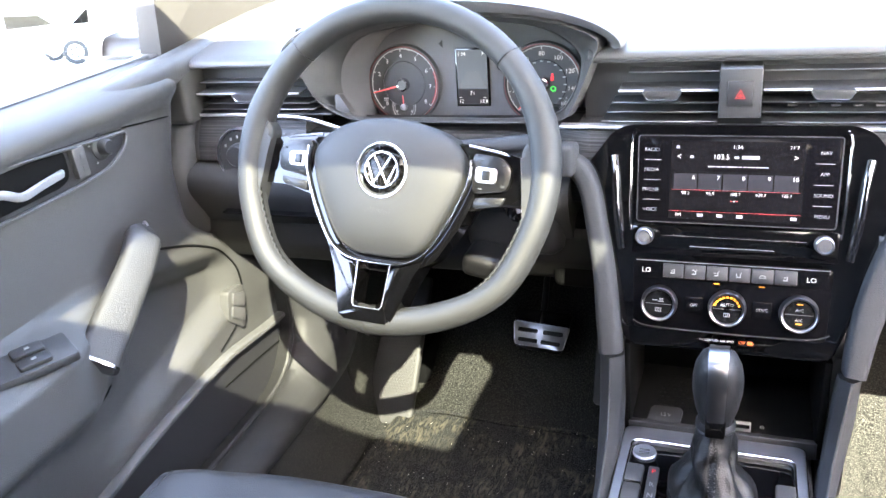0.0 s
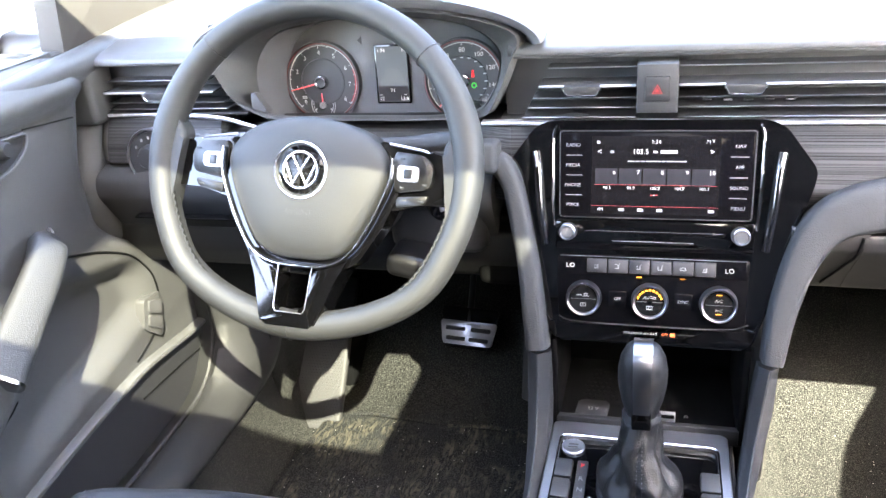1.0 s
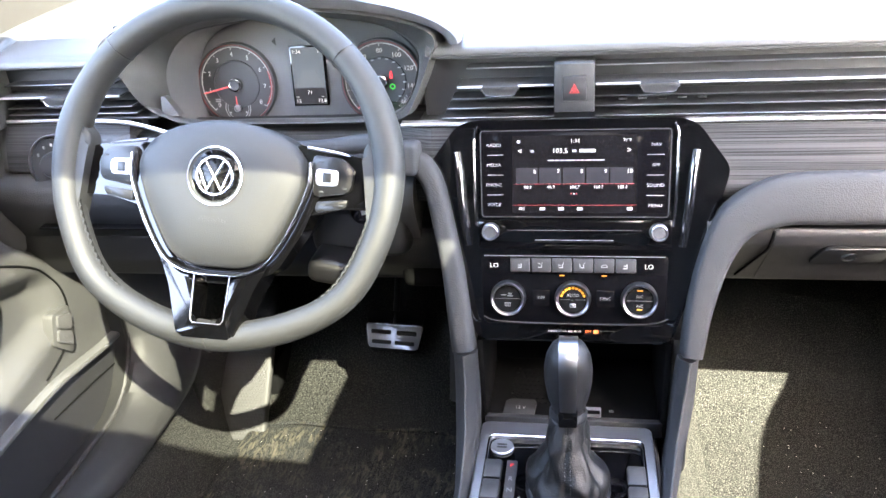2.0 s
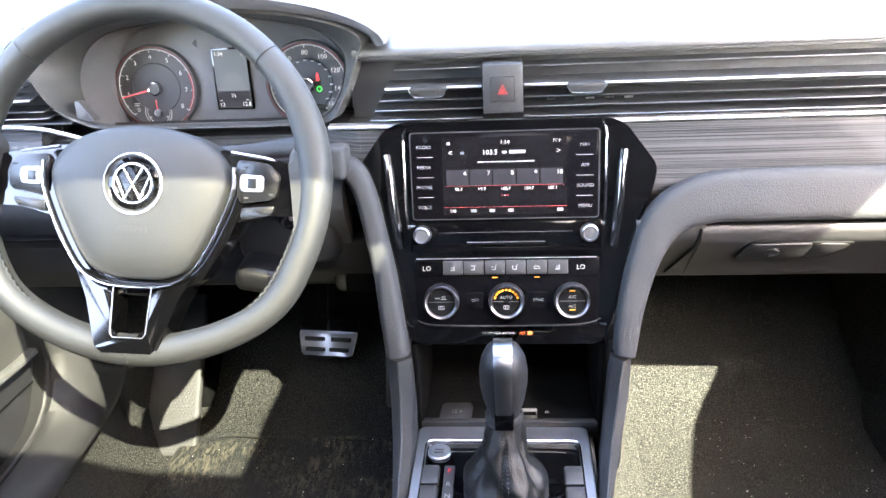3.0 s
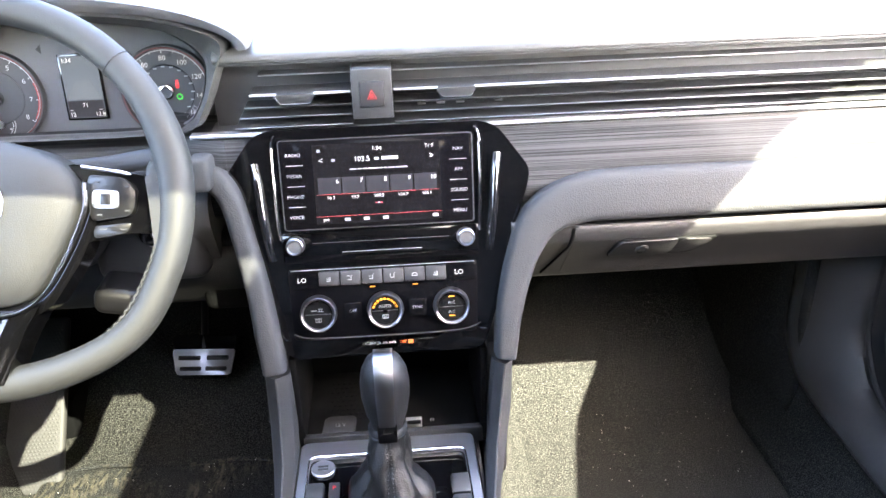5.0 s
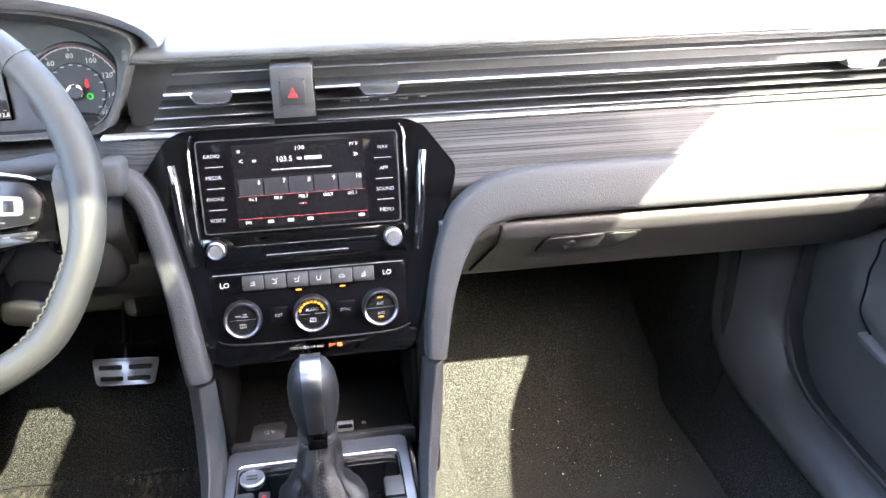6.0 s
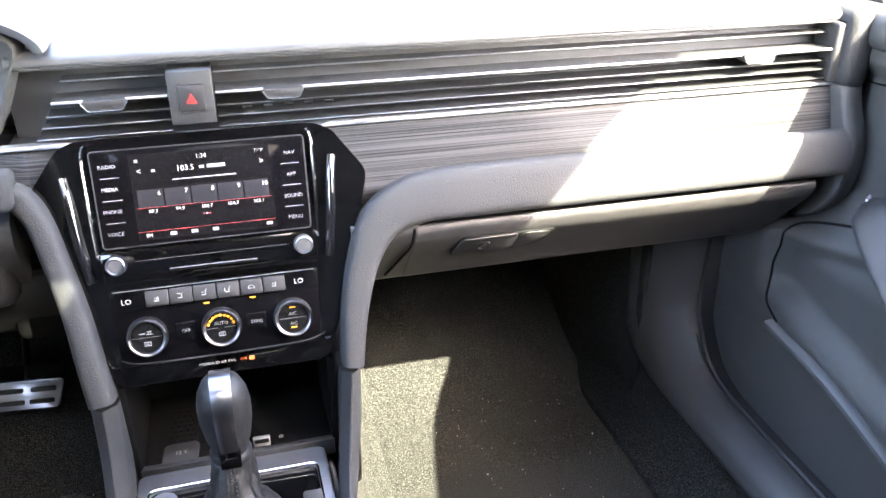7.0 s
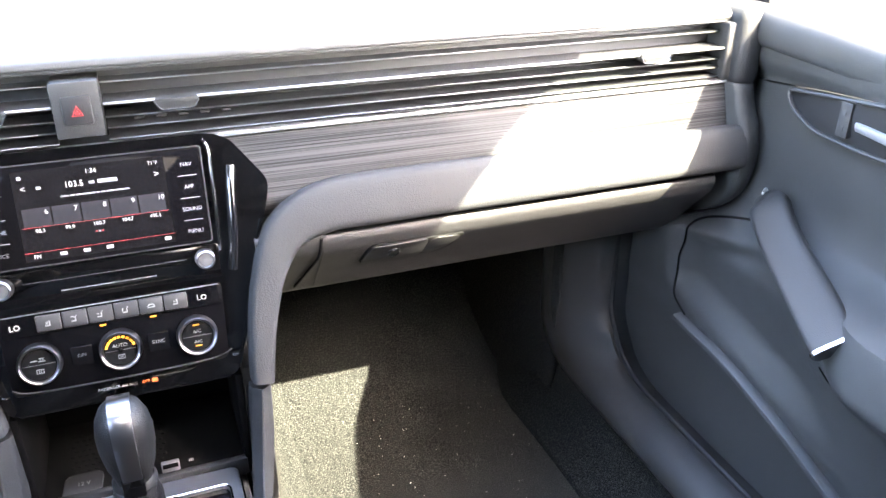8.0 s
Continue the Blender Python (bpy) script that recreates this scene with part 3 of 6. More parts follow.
part("gap_line", rbox(ID, 0.2245, 0.752, 0.992, 1.02, 0.5388, 0.5405, 0.0003, 1), DEEP, GB)
GF = plane_frame((0.333, 1.0125, 0.4975), -43) @ Matrix.Diagonal((1, 2.15, 1, 1))
part("latch_outline", prism(GF, rounded([(-0.062, -0.0130), (0.048, -0.0112), (0.067, 0.0108), (-0.055, 0.0122)], 0.009), -0.01, 0.0024, 0.0003), DEEP, gdoor)
lp = part("latch_plate", prism(GF, rounded([(-0.060, -0.0115), (0.018, -0.0110), (0.018, 0.0115), (-0.053, 0.0105)], 0.006), -0.01, 0.004, 0.0015), DARK, gdoor)
part("latch_recess", prism(GF, rounded([(0.014, -0.0110), (0.046, -0.0095), (0.064, 0.0090), (0.020, 0.0110)], 0.011), -0.01, 0.0030, 0.0005), GLOVE, lp)
part("lock", lathe(GF @ Matrix.Translation((-0.022, 0, 0)) @ Matrix.Diagonal((1.5, 1, 1, 1)), [(0, 0.0052), (0.0036, 0.0052), (0.0044, 0.0064), (0.0052, 0.0052), (0.0054, 0.003)], 24), DARK, lp)

# ---- instrument cluster ----
CL = thing("instrument_cluster", "hooded instrument cluster with two round dials and a small display", "instrument cluster")


def brow(rx, h, y, z0, n=48, power=1.85):
    return [Vector((-0.352 + rx * math.copysign(abs(math.cos(a)) ** (2 / power), math.cos(a)), y, z0 + h * abs(math.sin(a)) ** (2 / power))) for a in (math.pi * i / n for i in range(n + 1))]


hood = loft([brow(0.205, 0.052, 1.40, 0.740), brow(0.216, 0.060, 1.20, 0.744), brow(0.224, 0.064, 1.060, 0.748), brow(0.2255, 0.064, 1.040, 0.748), brow(0.222, 0.061, 1.032, 0.747), brow(0.214, 0.054, 1.036, 0.745), brow(0.206, 0.044, 1.060, 0.743), brow(0.198, 0.038, 1.064, 0.742), brow(0.186, 0.033, 1.115, 0.742)], ring_closed=False)
part("hood", hood, HOOD, CL, sharp=60)
# the housing narrows from its face to the mouth of the tube in which the dials sit
FACE_RING = [(-0.484, 0.660), (-0.42, 0.657), (-0.345, 0.656), (-0.27, 0.656), (-0.2065, 0.658), (-0.187, 0.678), (-0.167, 0.722), (-0.158, 0.757), (-0.215, 0.778), (-0.28, 0.787), (-0.352, 0.790), (-0.425, 0.787), (-0.50, 0.776), (-0.572, 0.755), (-0.5555, 0.718), (-0.532, 0.681)]
MOUTH = [(-0.497, 0.640), (-0.436, 0.643), (-0.35, 0.643), (-0.28, 0.643), (-0.222, 0.650), (-0.1996, 0.674), (-0.189, 0.705), (-0.191, 0.730), (-0.220, 0.755), (-0.27, 0.768), (-0.35, 0.774), (-0.43, 0.768), (-0.482, 0.757), (-0.512, 0.730), (-0.5235, 0.697), (-0.518, 0.663)]


def cluster_ring(k, y, grow=1.0):
    """Between the face of the housing (k = 0) and the mouth of its tube (k = 1)."""
    pts = [Vector((a[0] + (b[0] - a[0]) * k, 0, a[1] + (b[1] - a[1]) * k)) for a, b in zip(FACE_RING, MOUTH)]
    mid = Vector((-0.352, 0, 0.705))
    return [mid + (p - mid) * grow + Vector((0, y, 0)) for p in smooth_path(pts, 5, closed=True)]


part("housing", loft([cluster_ring(0, 1.060, 1.03), cluster_ring(0, 1.050, 1.01), cluster_ring(0, 1.042, 0.995), cluster_ring(0.06, 1.040), cluster_ring(0.70, 1.066), cluster_ring(0.93, 1.086), cluster_ring(1, 1.094)], caps=False), DOOR, CL, sharp=60)
part("inner_rim", loft([cluster_ring(1, 1.094), cluster_ring(1, 1.091, 0.992), cluster_ring(1, 1.100, 0.985), [Vector((p.x, p.y, p.z - 0.012 - 0.036 * ease(0.735, 0.655, p.z))) for p in cluster_ring(1, 1.198, 0.97)]], caps=False), HOOD, CL, sharp=60)
CF = plane_frame((0, 1.18, 0.697), 6)
part("dial_plate", rbox(CF, -0.560, -0.175, -0.100, 0.085, -0.03, -0.003, 0.002), HOOD, CL)


def dial(name, cx, cy, r, words, a0, a1, needle, label):
    """A dial with a dished centre, a scale ring, ticks, numerals and a needle."""
    m = CF @ Matrix.Translation((cx, cy, 0))
    d = part(name, lathe(m, [(0, 0.0015), (r * 0.62, 0.0015), (r * 0.64, 0.0), (r, 0.0), (r + 0.0015, 0.005), (r + 0.0045, 0.005), (r + 0.006, -0.004)], 72), DIAL, CL, label)
    part("glow_ring", lathe(m, [(r + 0.0012, 0.0054), (r + 0.0020, 0.0056), (r + 0.0028, 0.0054)], 72), RED_GLOW, d)
    part("hub_cap", lathe(m, [(0, 0.010), (0.0068, 0.010), (0.0076, 0.002)], 28), HARD, d)
    part("hub_ring", lathe(m, [(0.0066, 0.0105), (0.0074, 0.0112), (0.0092, 0.0105), (0.0096, 0.003)], 28), CHROME, d)
    part("scale_ring", lathe(m, [(r - 0.0016, 0.0012), (r - 0.0006, 0.0012)], 64, (a1, a0)), LIT_DIM, d)
    n = 4 * (len(words) - 1)
    for i in range(n + 1):
        q = m @ Matrix.Rotation(radians(a0 + (a1 - a0) * i / n), 4, "Z")
        deep = 0.0050 if i % 4 == 0 else 0.0032 if i % 2 == 0 else 0.0020
        part("tick", rbox(q, r - deep, r - 0.0008, -0.0004, 0.0004, 0.0006, 0.0013, 0), LIT_DIM, d)
    for i, w in enumerate(words):
        a = radians(a0 + (a1 - a0) * i / (len(words) - 1))
        if w:
            text(m, w, (r - 0.0110) * math.cos(a), (r - 0.0110) * math.sin(a), 0.0088, LIT, d, "numeral", 0.0012)
    q = m @ Matrix.Rotation(radians(needle), 4, "Z")
    part("needle", prism(q, [(0.006, -0.0013), (r - 0.003, -0.0006), (r - 0.003, 0.0006), (0.006, 0.0013)], 0.006, 0.0074), NEEDLE, d, "thin red needle")
    return d


def small_gauge(m, parent, name, needle):
    g = part(name, lathe(m, [(0.0178, 0.0012), (0.0188, 0.0012)], 36, (-40, 220)), LIT_DIM, parent)
    part("gauge_dish", lathe(m, [(0, 0.0006), (0.0176, 0.0006), (0.0177, 0.0)], 32), DIAL, g)
    part("gauge_ring", lathe(m, [(0.0150, 0.0008), (0.0153, 0.0013), (0.0156, 0.0008)], 36), GUNMETAL, g)
    part("gauge_needle", prism(m @ Matrix.Rotation(radians(needle - 90), 4, "Z"), [(-0.0008, 0), (0.0008, 0), (0.0005, 0.0170), (-0.0005, 0.0170)], 0.002, 0.003), NEEDLE, g)
    part("gauge_cap", lathe(m, [(0, 0.0036), (0.0030, 0.0036), (0.0036, 0.0048), (0.0048, 0.0046), (0.0050, 0.0)], 24), GUNMETAL, g)
    for a in (-28, 208):
        part("gauge_mark", rbox(m @ Matrix.Rotation(radians(a), 4, "Z"), 0.0120, 0.0145, -0.0012, 0.0012, 0.0008, 0.0014, 0), LIT_DIM, g)


tach = dial("tachometer", -0.4655, -0.0270, 0.0520, list("012345678"), 224, -38, 193, "black rev counter dial with a red needle")
part("red_zone", lathe(CF @ Matrix.Translation((-0.4655, -0.0270, 0)), [(0.0496, 0.0016), (0.0510, 0.0016)], 20, (-34, 20)), RED_DIM, tach)
for k in (0, 1):
    part("scale_marking", rbox(CF, -0.5000, -0.4930, -0.0480 - 0.0026 * k, -0.0468 - 0.0026 * k, 0.0, 0.0012, 0), WHITE, tach)
small_gauge(CF @ Matrix.Translation((-0.4682, -0.0600, 0)), tach, "temperature_gauge", 92)
speed = dial("speedometer", -0.2575, -0.0285, 0.0520, ["", "20", "40", "60", "80", "100", "120", "140", "160"], 226, -43, 225, "black speedometer dial with white numerals")
for k in range(11):
    a = radians(150 - 19 * k)
    part("inner_numeral", rbox(CF @ Matrix.Translation((-0.2575 + 0.0310 * math.cos(a), -0.0285 + 0.0310 * math.sin(a), 0)), -0.0022, 0.0022, -0.0009, 0.0009, 0.0012, 0.0018, 0), WHITE, speed)
part("seat_belt_lamp", merge(rbox(CF, -0.2465, -0.2425, -0.0245, -0.0180, 0.001, 0.0022, 0.0004), lathe(CF @ Matrix.Translation((-0.2445, -0.0160, 0.001)), [(0, 0.0012), (0.0016, 0.0012), (0.0017, 0)], 12)), RED, speed)
part("start_stop_lamp", lathe(CF @ Matrix.Translation((-0.2433, -0.0352, 0.001)), [(0.0022, 0.0008), (0.0032, 0.0012), (0.0040, 0.0008)], 20), GREEN, speed)
small_gauge(CF @ Matrix.Translation((-0.2575, -0.0610, 0)), speed, "fuel_gauge", 150)
dp = part("display", rbox(CF, -0.3845, -0.3345, -0.0590, 0.0225, -0.005, 0.0012, 0.001), GLOSS, CL, "upright display with a faint blue-grey picture")
part("display_panel", rbox(CF, -0.3820, -0.3370, -0.0565, 0.0200, 0, 0.0018, 0), DISPLAY, dp)
part("road_shape", prism(CF, [(-0.3810, -0.0330), (-0.3380, -0.0330), (-0.3500, -0.0100), (-0.3670, -0.0100)], 0.0018, 0.0021), ROAD, dp)
part("picture_foot", rbox(CF, -0.3815, -0.3375, -0.0560, -0.0345, 0.0018, 0.0021, 0), TILE, dp)
for w, x, y, s in (("1:34", -0.3740, 0.0145, 0.0072), ("P", -0.3420, 0.0145, 0.0068), ("71", -0.3600, -0.0405, 0.0072), ("12", -0.3770, -0.0520, 0.0072), ("12.8", -0.3435, -0.0520, 0.0072)):
    text(CF, w, x, y, s, LIT, dp, "readout", 0.0024)
for x in (-0.3780, -0.3420):
    part("readout_marking", rbox(CF, x - 0.0020, x + 0.0020, -0.0468, -0.0460, 0.002, 0.0025, 0), WHITE, dp)
part("turn_arrow", prism(CF, [(-0.4090, 0.0290), (-0.4030, 0.0345), (-0.4030, 0.0235)], -0.003, -0.0022), DARK, CL)
part("trip_button", prism(plane_frame((-0.508, 1.058, 0.675), 10), rounded([(-0.008, -0.010), (0.015, -0.012), (-0.003, 0.013), (-0.008, 0.013)], 0.003), -0.01, 0.004, 0.001), HARD, CL)
text(plane_frame((-0.208, 1.084, 0.668), 10) @ Matrix.Rotation(radians(52), 4, "Z"), "0.0/SET", 0, 0, 0.0058, WHITE, CL, "reset_lettering", 0.004)

# ---- steering wheel ----
SW = thing("steering_wheel", "grey leather steering wheel with three spokes and gloss black inserts", "steering wheel")


def rim_point(a, r=0.1715, lift=0.0):
    u, v = r * math.cos(a), r * math.sin(a)
    if v < 0:
        v *= 1 - 0.055 * ease(0.10, 0.165, -v)
        u *= 1 + 0.03 * ease(0.06, 0.12, -v) * ease(0.02, 0.07, abs(u))
    return Vector((u, v, lift))


ring = [WHEEL @ rim_point(2 * math.pi * i / 96) for i in range(96)]
OUT = WHEEL.to_3x3() @ Vector((0, 0, 1))


def grip(t):
    """The rim is fuller where the hands rest and at its foot."""
    a = 2 * math.pi * t
    return 1.0 + 0.12 * math.exp(-((math.sin(a) - 0.25) / 0.25) ** 2) + 0.10 * math.exp(-((math.sin(a) + 1) / 0.25) ** 2), 1.0


rim = part("rim", sweep(ring, 0.0292, 0.0368, OUT, 22, closed=True, power=2.2, taper=lambda t: grip(t * 95 / 96)), RIM, SW)
for a in (46, 134, 269):
    q = WHEEL @ Matrix.Translation(rim_point(radians(a))) @ Matrix.Rotation(radians(a), 4, "Z")
    k = grip(a / 360)[0]
    seam = smooth_path([q @ Vector((0.0152 * k * math.cos(t), 0, 0.0182 * math.sin(t))) for t in (2 * math.pi * i / 16 for i in range(16))], 1, closed=True)
    part("seam", sweep(seam, 0.0012, 0.0012, q.to_3x3() @ Vector((0, 1, 0)), 6, closed=True), DARK, rim)
st = []
for i in range(120):
    a = radians(185 + 170 * i / 119)
    p = rim_point(a, 0.1575, 0.0055 + 0.0008 * (i % 2))
    st.append(rbox(WHEEL @ Matrix.Translation(p) @ Matrix.Rotation(a + 0.6 * (-1) ** i, 4, "Z"), -0.0007, 0.0007, -0.0021, 0.0021, -0.0010, 0.0012, 0))
groove = [WHEEL @ rim_point(radians(185 + 170 * i / 60), 0.1572, 0.0050) for i in range(61)]
part("seam_groove", sweep(groove, 0.0030, 0.0030, OUT, 8), DEEP, rim)
part("stitching", merge(*st), TRIM, rim, "grey cross stitching along the inner rim")

hub_half = [(0.0, 0.0555), (0.040, 0.0500), (0.070, 0.0370), (0.088, 0.0150), (0.0870, -0.008), (0.072, -0.045), (0.052, -0.078), (0.030, -0.0905), (0.0, -0.0925)]
hub = [(x, y) for x, y in hub_half] + [(-x, y) for x, y in hub_half[1:-1][::-1]]
hub = [(p.x, p.y) for p in smooth_path([(x, y, 0) for x, y in hub], 4, closed=True)][::-1]


def dome(outline, z0, top, rings=7, shrink=1.0):
    """A cushion-shaped cover over an outline."""
    out = []
    for k in range(rings + 1):
        t = k / rings * math.pi / 2
        s = (0.35 + 0.65 * math.cos(t)) * shrink if k < rings else 0.35 * shrink
        out.append([WHEEL @ Vector((x * s, y * s, z0 + (top - z0) * math.sin(t) ** 0.8)) for x, y in outline])
    low = [WHEEL @ Vector((x * shrink, y * shrink, z0 - 0.035)) for x, y in outline]
    return loft([low] + out)


air = part("airbag_cover", dome(hub, 0.000, 0.020), RIM, SW)
text(WHEEL, "AIRBAG", 0, -0.044, 0.0085, RIM, air, "embossed_lettering", 0.0198)
for side in (-1, 1):
    for k in range(3):
        part("horn_mark", rbox(WHEEL, side * 0.067 - 0.004 + 0.002 * k, side * 0.067 - 0.003 + 0.002 * k, 0.004 - 0.001 * k, 0.008, 0.0105, 0.0125, 0), DARK, air)
half_v = [(0.0935, 0.018), (0.0925, -0.008), (0.077, -0.047), (0.056, -0.082), (0.032, -0.0965), (0.0, -0.0990)]
vline = smooth_path([WHEEL @ Vector((x, y, 0.008)) for x, y in half_v] + [WHEEL @ Vector((-x, y, 0.008)) for x, y in half_v[:-1][::-1]], 5)
part("chrome_outline", sweep(vline, 0.0040, 0.010, OUT, 10), CHROME, SW)
vblack = [(x * 1.11, y * 1.08 - 0.002) for x, y in half_v]
part("black_surround", prism(WHEEL, rounded(vblack + [(-x, y) for x, y in vblack[:-1][::-1]], 0.006), -0.030, -0.002, 0.003), GLOSS, SW)
LEG = WHEEL @ Matrix.Translation((-0.002, -0.0985, 0.0085)) @ Matrix.Rotation(radians(-10), 4, "X") @ Matrix.Rotation(radians(2.4), 4, "Y")
for side in (-1, 1):
    S = lambda pts: [(side * x, y) for x, y in pts]
    sp = part("spoke", prism(WHEEL, rounded(S([(0.070, 0.036), (0.120, 0.030), (0.163, 0.020), (0.161, -0.026), (0.125, -0.026), (0.070, -0.040)]), 0.008), -0.030, -0.004, 0.005, 3), GLOSS, SW)
    part("spoke_edge", sweep([WHEEL @ Vector((side * x, y, z)) for x, y, z in ((0.086, 0.0330, -0.004), (0.120, 0.0285, -0.005), (0.150, 0.0215, -0.009))], 0.0035, 0.005, OUT, 8), GUNMETAL, sp)
    pod = part("button_pod", prism(WHEEL, rounded(S([(0.093, 0.026), (0.124, 0.0235), (0.136, 0.012), (0.133, -0.010), (0.096, -0.016)]), 0.006), -0.006, 0.002, 0.0015), POD, sp)
    part("centre_key", prism(WHEEL, rounded(S([(0.098, 0.0125), (0.121, 0.0115), (0.121, -0.0040), (0.098, -0.0040)]), 0.004), 0.000, 0.0040, 0.001), GUNMETAL, pod, "bright satin key")
    part("key_centre", rbox(WHEEL, side * 0.1095 - 0.0045, side * 0.1095 + 0.0045, -0.0012, 0.0088, 0.003, 0.0048, 0.001), POD, pod)
    for x, y in ((0.102, 0.019), (0.128, 0.015), (0.128, -0.006), (0.104, -0.010)):
        part("key_mark", rbox(WHEEL, side * x - 0.0022, side * x + 0.0022, y - 0.0008, y + 0.0008, 0.001, 0.0026, 0), SOFT, pod)
    part("lower_key", prism(WHEEL, rounded(S([(0.098, -0.020), (0.131, -0.0165), (0.128, -0.0255), (0.098, -0.031)]), 0.003), -0.008, -0.0005, 0.001), POD, pod)
    for x in (0.106, 0.124):
        part("key_mark", rbox(WHEEL, side * x - 0.003, side * x + 0.003, -0.0232, -0.0218, -0.001, 0.0002, 0), SOFT, pod)
yoke_half = [(0.018, -0.004), (0.034, -0.002), (0.058, 0.016), (0.044, -0.014), (0.0320, -0.056), (0.0280, -0.0640)]
yoke = yoke_half + [(-x, y) for x, y in yoke_half[::-1]] + [(-0.0165, -0.0490), (0.0165, -0.0490)]
lg = part("lower_spoke", prism(LEG, rounded(yoke, 0.007), -0.034, 0.0, 0.004, 3), SPOKE, SW)
part("spoke_edge", sweep([LEG @ Vector((x, y, 0.0005)) for x, y in ((-0.0185, 0.000), (-0.0172, -0.0455), (-0.0145, -0.0495), (0.0145, -0.0495), (0.0172, -0.0455), (0.0185, 0.0))], 0.0010, 0.002, OUT, 6), GUNMETAL, lg)
for side in (-1, 1):
    rest = [(0.143, 0.033), (0.158, 0.050), (0.170, 0.036), (0.173, -0.004), (0.168, -0.040), (0.156, -0.056), (0.152, -0.030), (0.148, 0.004)]
    part("thumb_rest", prism(WHEEL, rounded([(side * x, y) for x, y in rest], 0.010), -0.014, 0.008, 0.006, 4), RIM, rim)
BD = WHEEL @ Matrix.Translation((0.001, -0.001, 0.016))
badge = part("badge", lathe(BD, [(0, 0.004), (0.025, 0.004), (0.0265, 0.003)], 48), GLOSS, SW, "round dark badge with a chrome ring")
part("badge_ring", lathe(BD, [(0.0268, 0.003), (0.0274, 0.0060), (0.0292, 0.0062), (0.0302, 0.002), (0.0302, -0.006)], 48), CHROME, badge)
part("badge_inner_ring", lathe(BD, [(0.0172, 0.004), (0.0178, 0.0062), (0.0192, 0.0062), (0.0198, 0.004)], 40), CHROME, badge)
for x0, x1, y0, y1 in ((-0.0095, 0.0, 0.0140, -0.0020), (0.0095, 0.0, 0.0140, -0.0020), (-0.0165, -0.0075, 0.0060, -0.0150), (0.0165, 0.0075, 0.0060, -0.0150), (-0.0075, 0.0, -0.0150, -0.0020), (0.0075, 0.0, -0.0150, -0.0020)):
    part("badge_bar", sweep([BD @ Vector((x0, y0, 0.005)), BD @ Vector((x1, y1, 0.005))], 0.0030, 0.003, OUT, 8), CHROME, badge)

CO = thing("steering_column", "dark steering column shroud with a stalk and an ignition bezel", "steering column")
part("shroud", loft([[COLUMN @ Vector((w * math.cos(t), -0.012 + h * math.sin(t), z)) for t in (2 * math.pi * i / 28 for i in range(28))] for w, h, z in ((0.050, 0.042, -0.034), (0.062, 0.050, -0.07), (0.068, 0.058, -0.16), (0.072, 0.062, -0.23))]), DARK, CO)
part("lower_shroud", rbox(Matrix.Translation((-0.283, 0.985, 0.492)) @ Matrix.Rotation(radians(10), 4, "Y"), -0.038, 0.032, -0.03, 0.05, -0.02, 0.012, 0.012, 4), POD, CO)
IG = plane_frame((-0.243, 0.965, 0.575), -20) @ Matrix.Rotation(radians(25), 4, "Y")
ig = part("side_bezel", lathe(IG @ Matrix.Diagonal((0.7, 1, 1, 1)), [(0, 0.0), (0.016, 0.002), (0.021, 0.005), (0.024, 0.0), (0.026, -0.03)], 32), GLOSS, CO)
part("bezel_mark", rbox(IG, -0.003, 0.003, -0.008, 0.008, 0.001, 0.004, 0.001), SILVER, ig)
part("column_cover", rbox(plane_frame((-0.275, 1.0, 0.56), 0), -0.055, 0.075, -0.075, 0.055, -0.05, -0.005, 0.02, 4), DARK, CO)
stk = [(0.06, 0.030, -0.045), (0.10, 0.032, -0.045), (0.135, 0.036, -0.042), (0.155, 0.037, -0.040)]
part("stalk", sweep(smooth_path([COLUMN @ Vector(p) for p in stk], 5), 0.020, 0.010, OUT, 12), DARK, CO, "black wiper stalk")

# ---- infotainment unit ----
IN = thing("infotainment_unit", "gloss black centre stack with a glass touchscreen and two knobs", "infotainment unit")
half = [(0.120, 0.1120), (0.139, 0.1040), (0.174, 0.056), (0.170, 0.035), (0.148, -0.030), (0.131, -0.10), (0.113, -0.152)]
outline = rounded(half[::-1] + [(-x, y) for x, y in half], 0.010)
sur = part("surround", prism(FACE, outline, -0.05, 0.0, 0.003, 3), GLOSS, IN)
for side in (-1, 1):
    rib = smooth_path([FACE @ Vector((side * x, y, z)) for x, y, z in ((0.137, 0.075, 0.0), (0.1335, 0.050, 0.004), (0.130, 0.01, 0.0045), (0.1235, -0.035, 0.001))], 6)
    part("side_rib", sweep(rib, 0.010, 0.010, FACE.to_3x3() @ Vector((0, 0, 1)), 10), RIB, sur)
    rib = smooth_path([FACE @ Vector((side * x, y, 0.0)) for x, y in ((0.112, 0.106), (0.1165, 0.09), (0.1155, 0.03), (0.1135, -0.012))], 6)
    part("inner_rib", sweep(rib, 0.004, 0.006, FACE.to_3x3() @ Vector((0, 0, 1)), 8), RIB, sur)
    part("lower_rib", sweep(smooth_path([FACE @ Vector((side * x, y, 0.0005)) for x, y in ((0.160, 0.015), (0.145, -0.03), (0.131, -0.085), (0.1195, -0.125), (0.110, -0.128))], 6), 0.003, 0.003, (0, -1, 0), 8), GLOSS, sur)
gt = part("touchscreen", prism(FACE, rounded([(-0.1060, 0.0), (0.1060, 0.0), (0.1075, 0.0985), (-0.1075, 0.0985)], 0.004), -0.01, 0.004, 0.0012), SCREEN, IN, "dark touchscreen showing a radio menu")
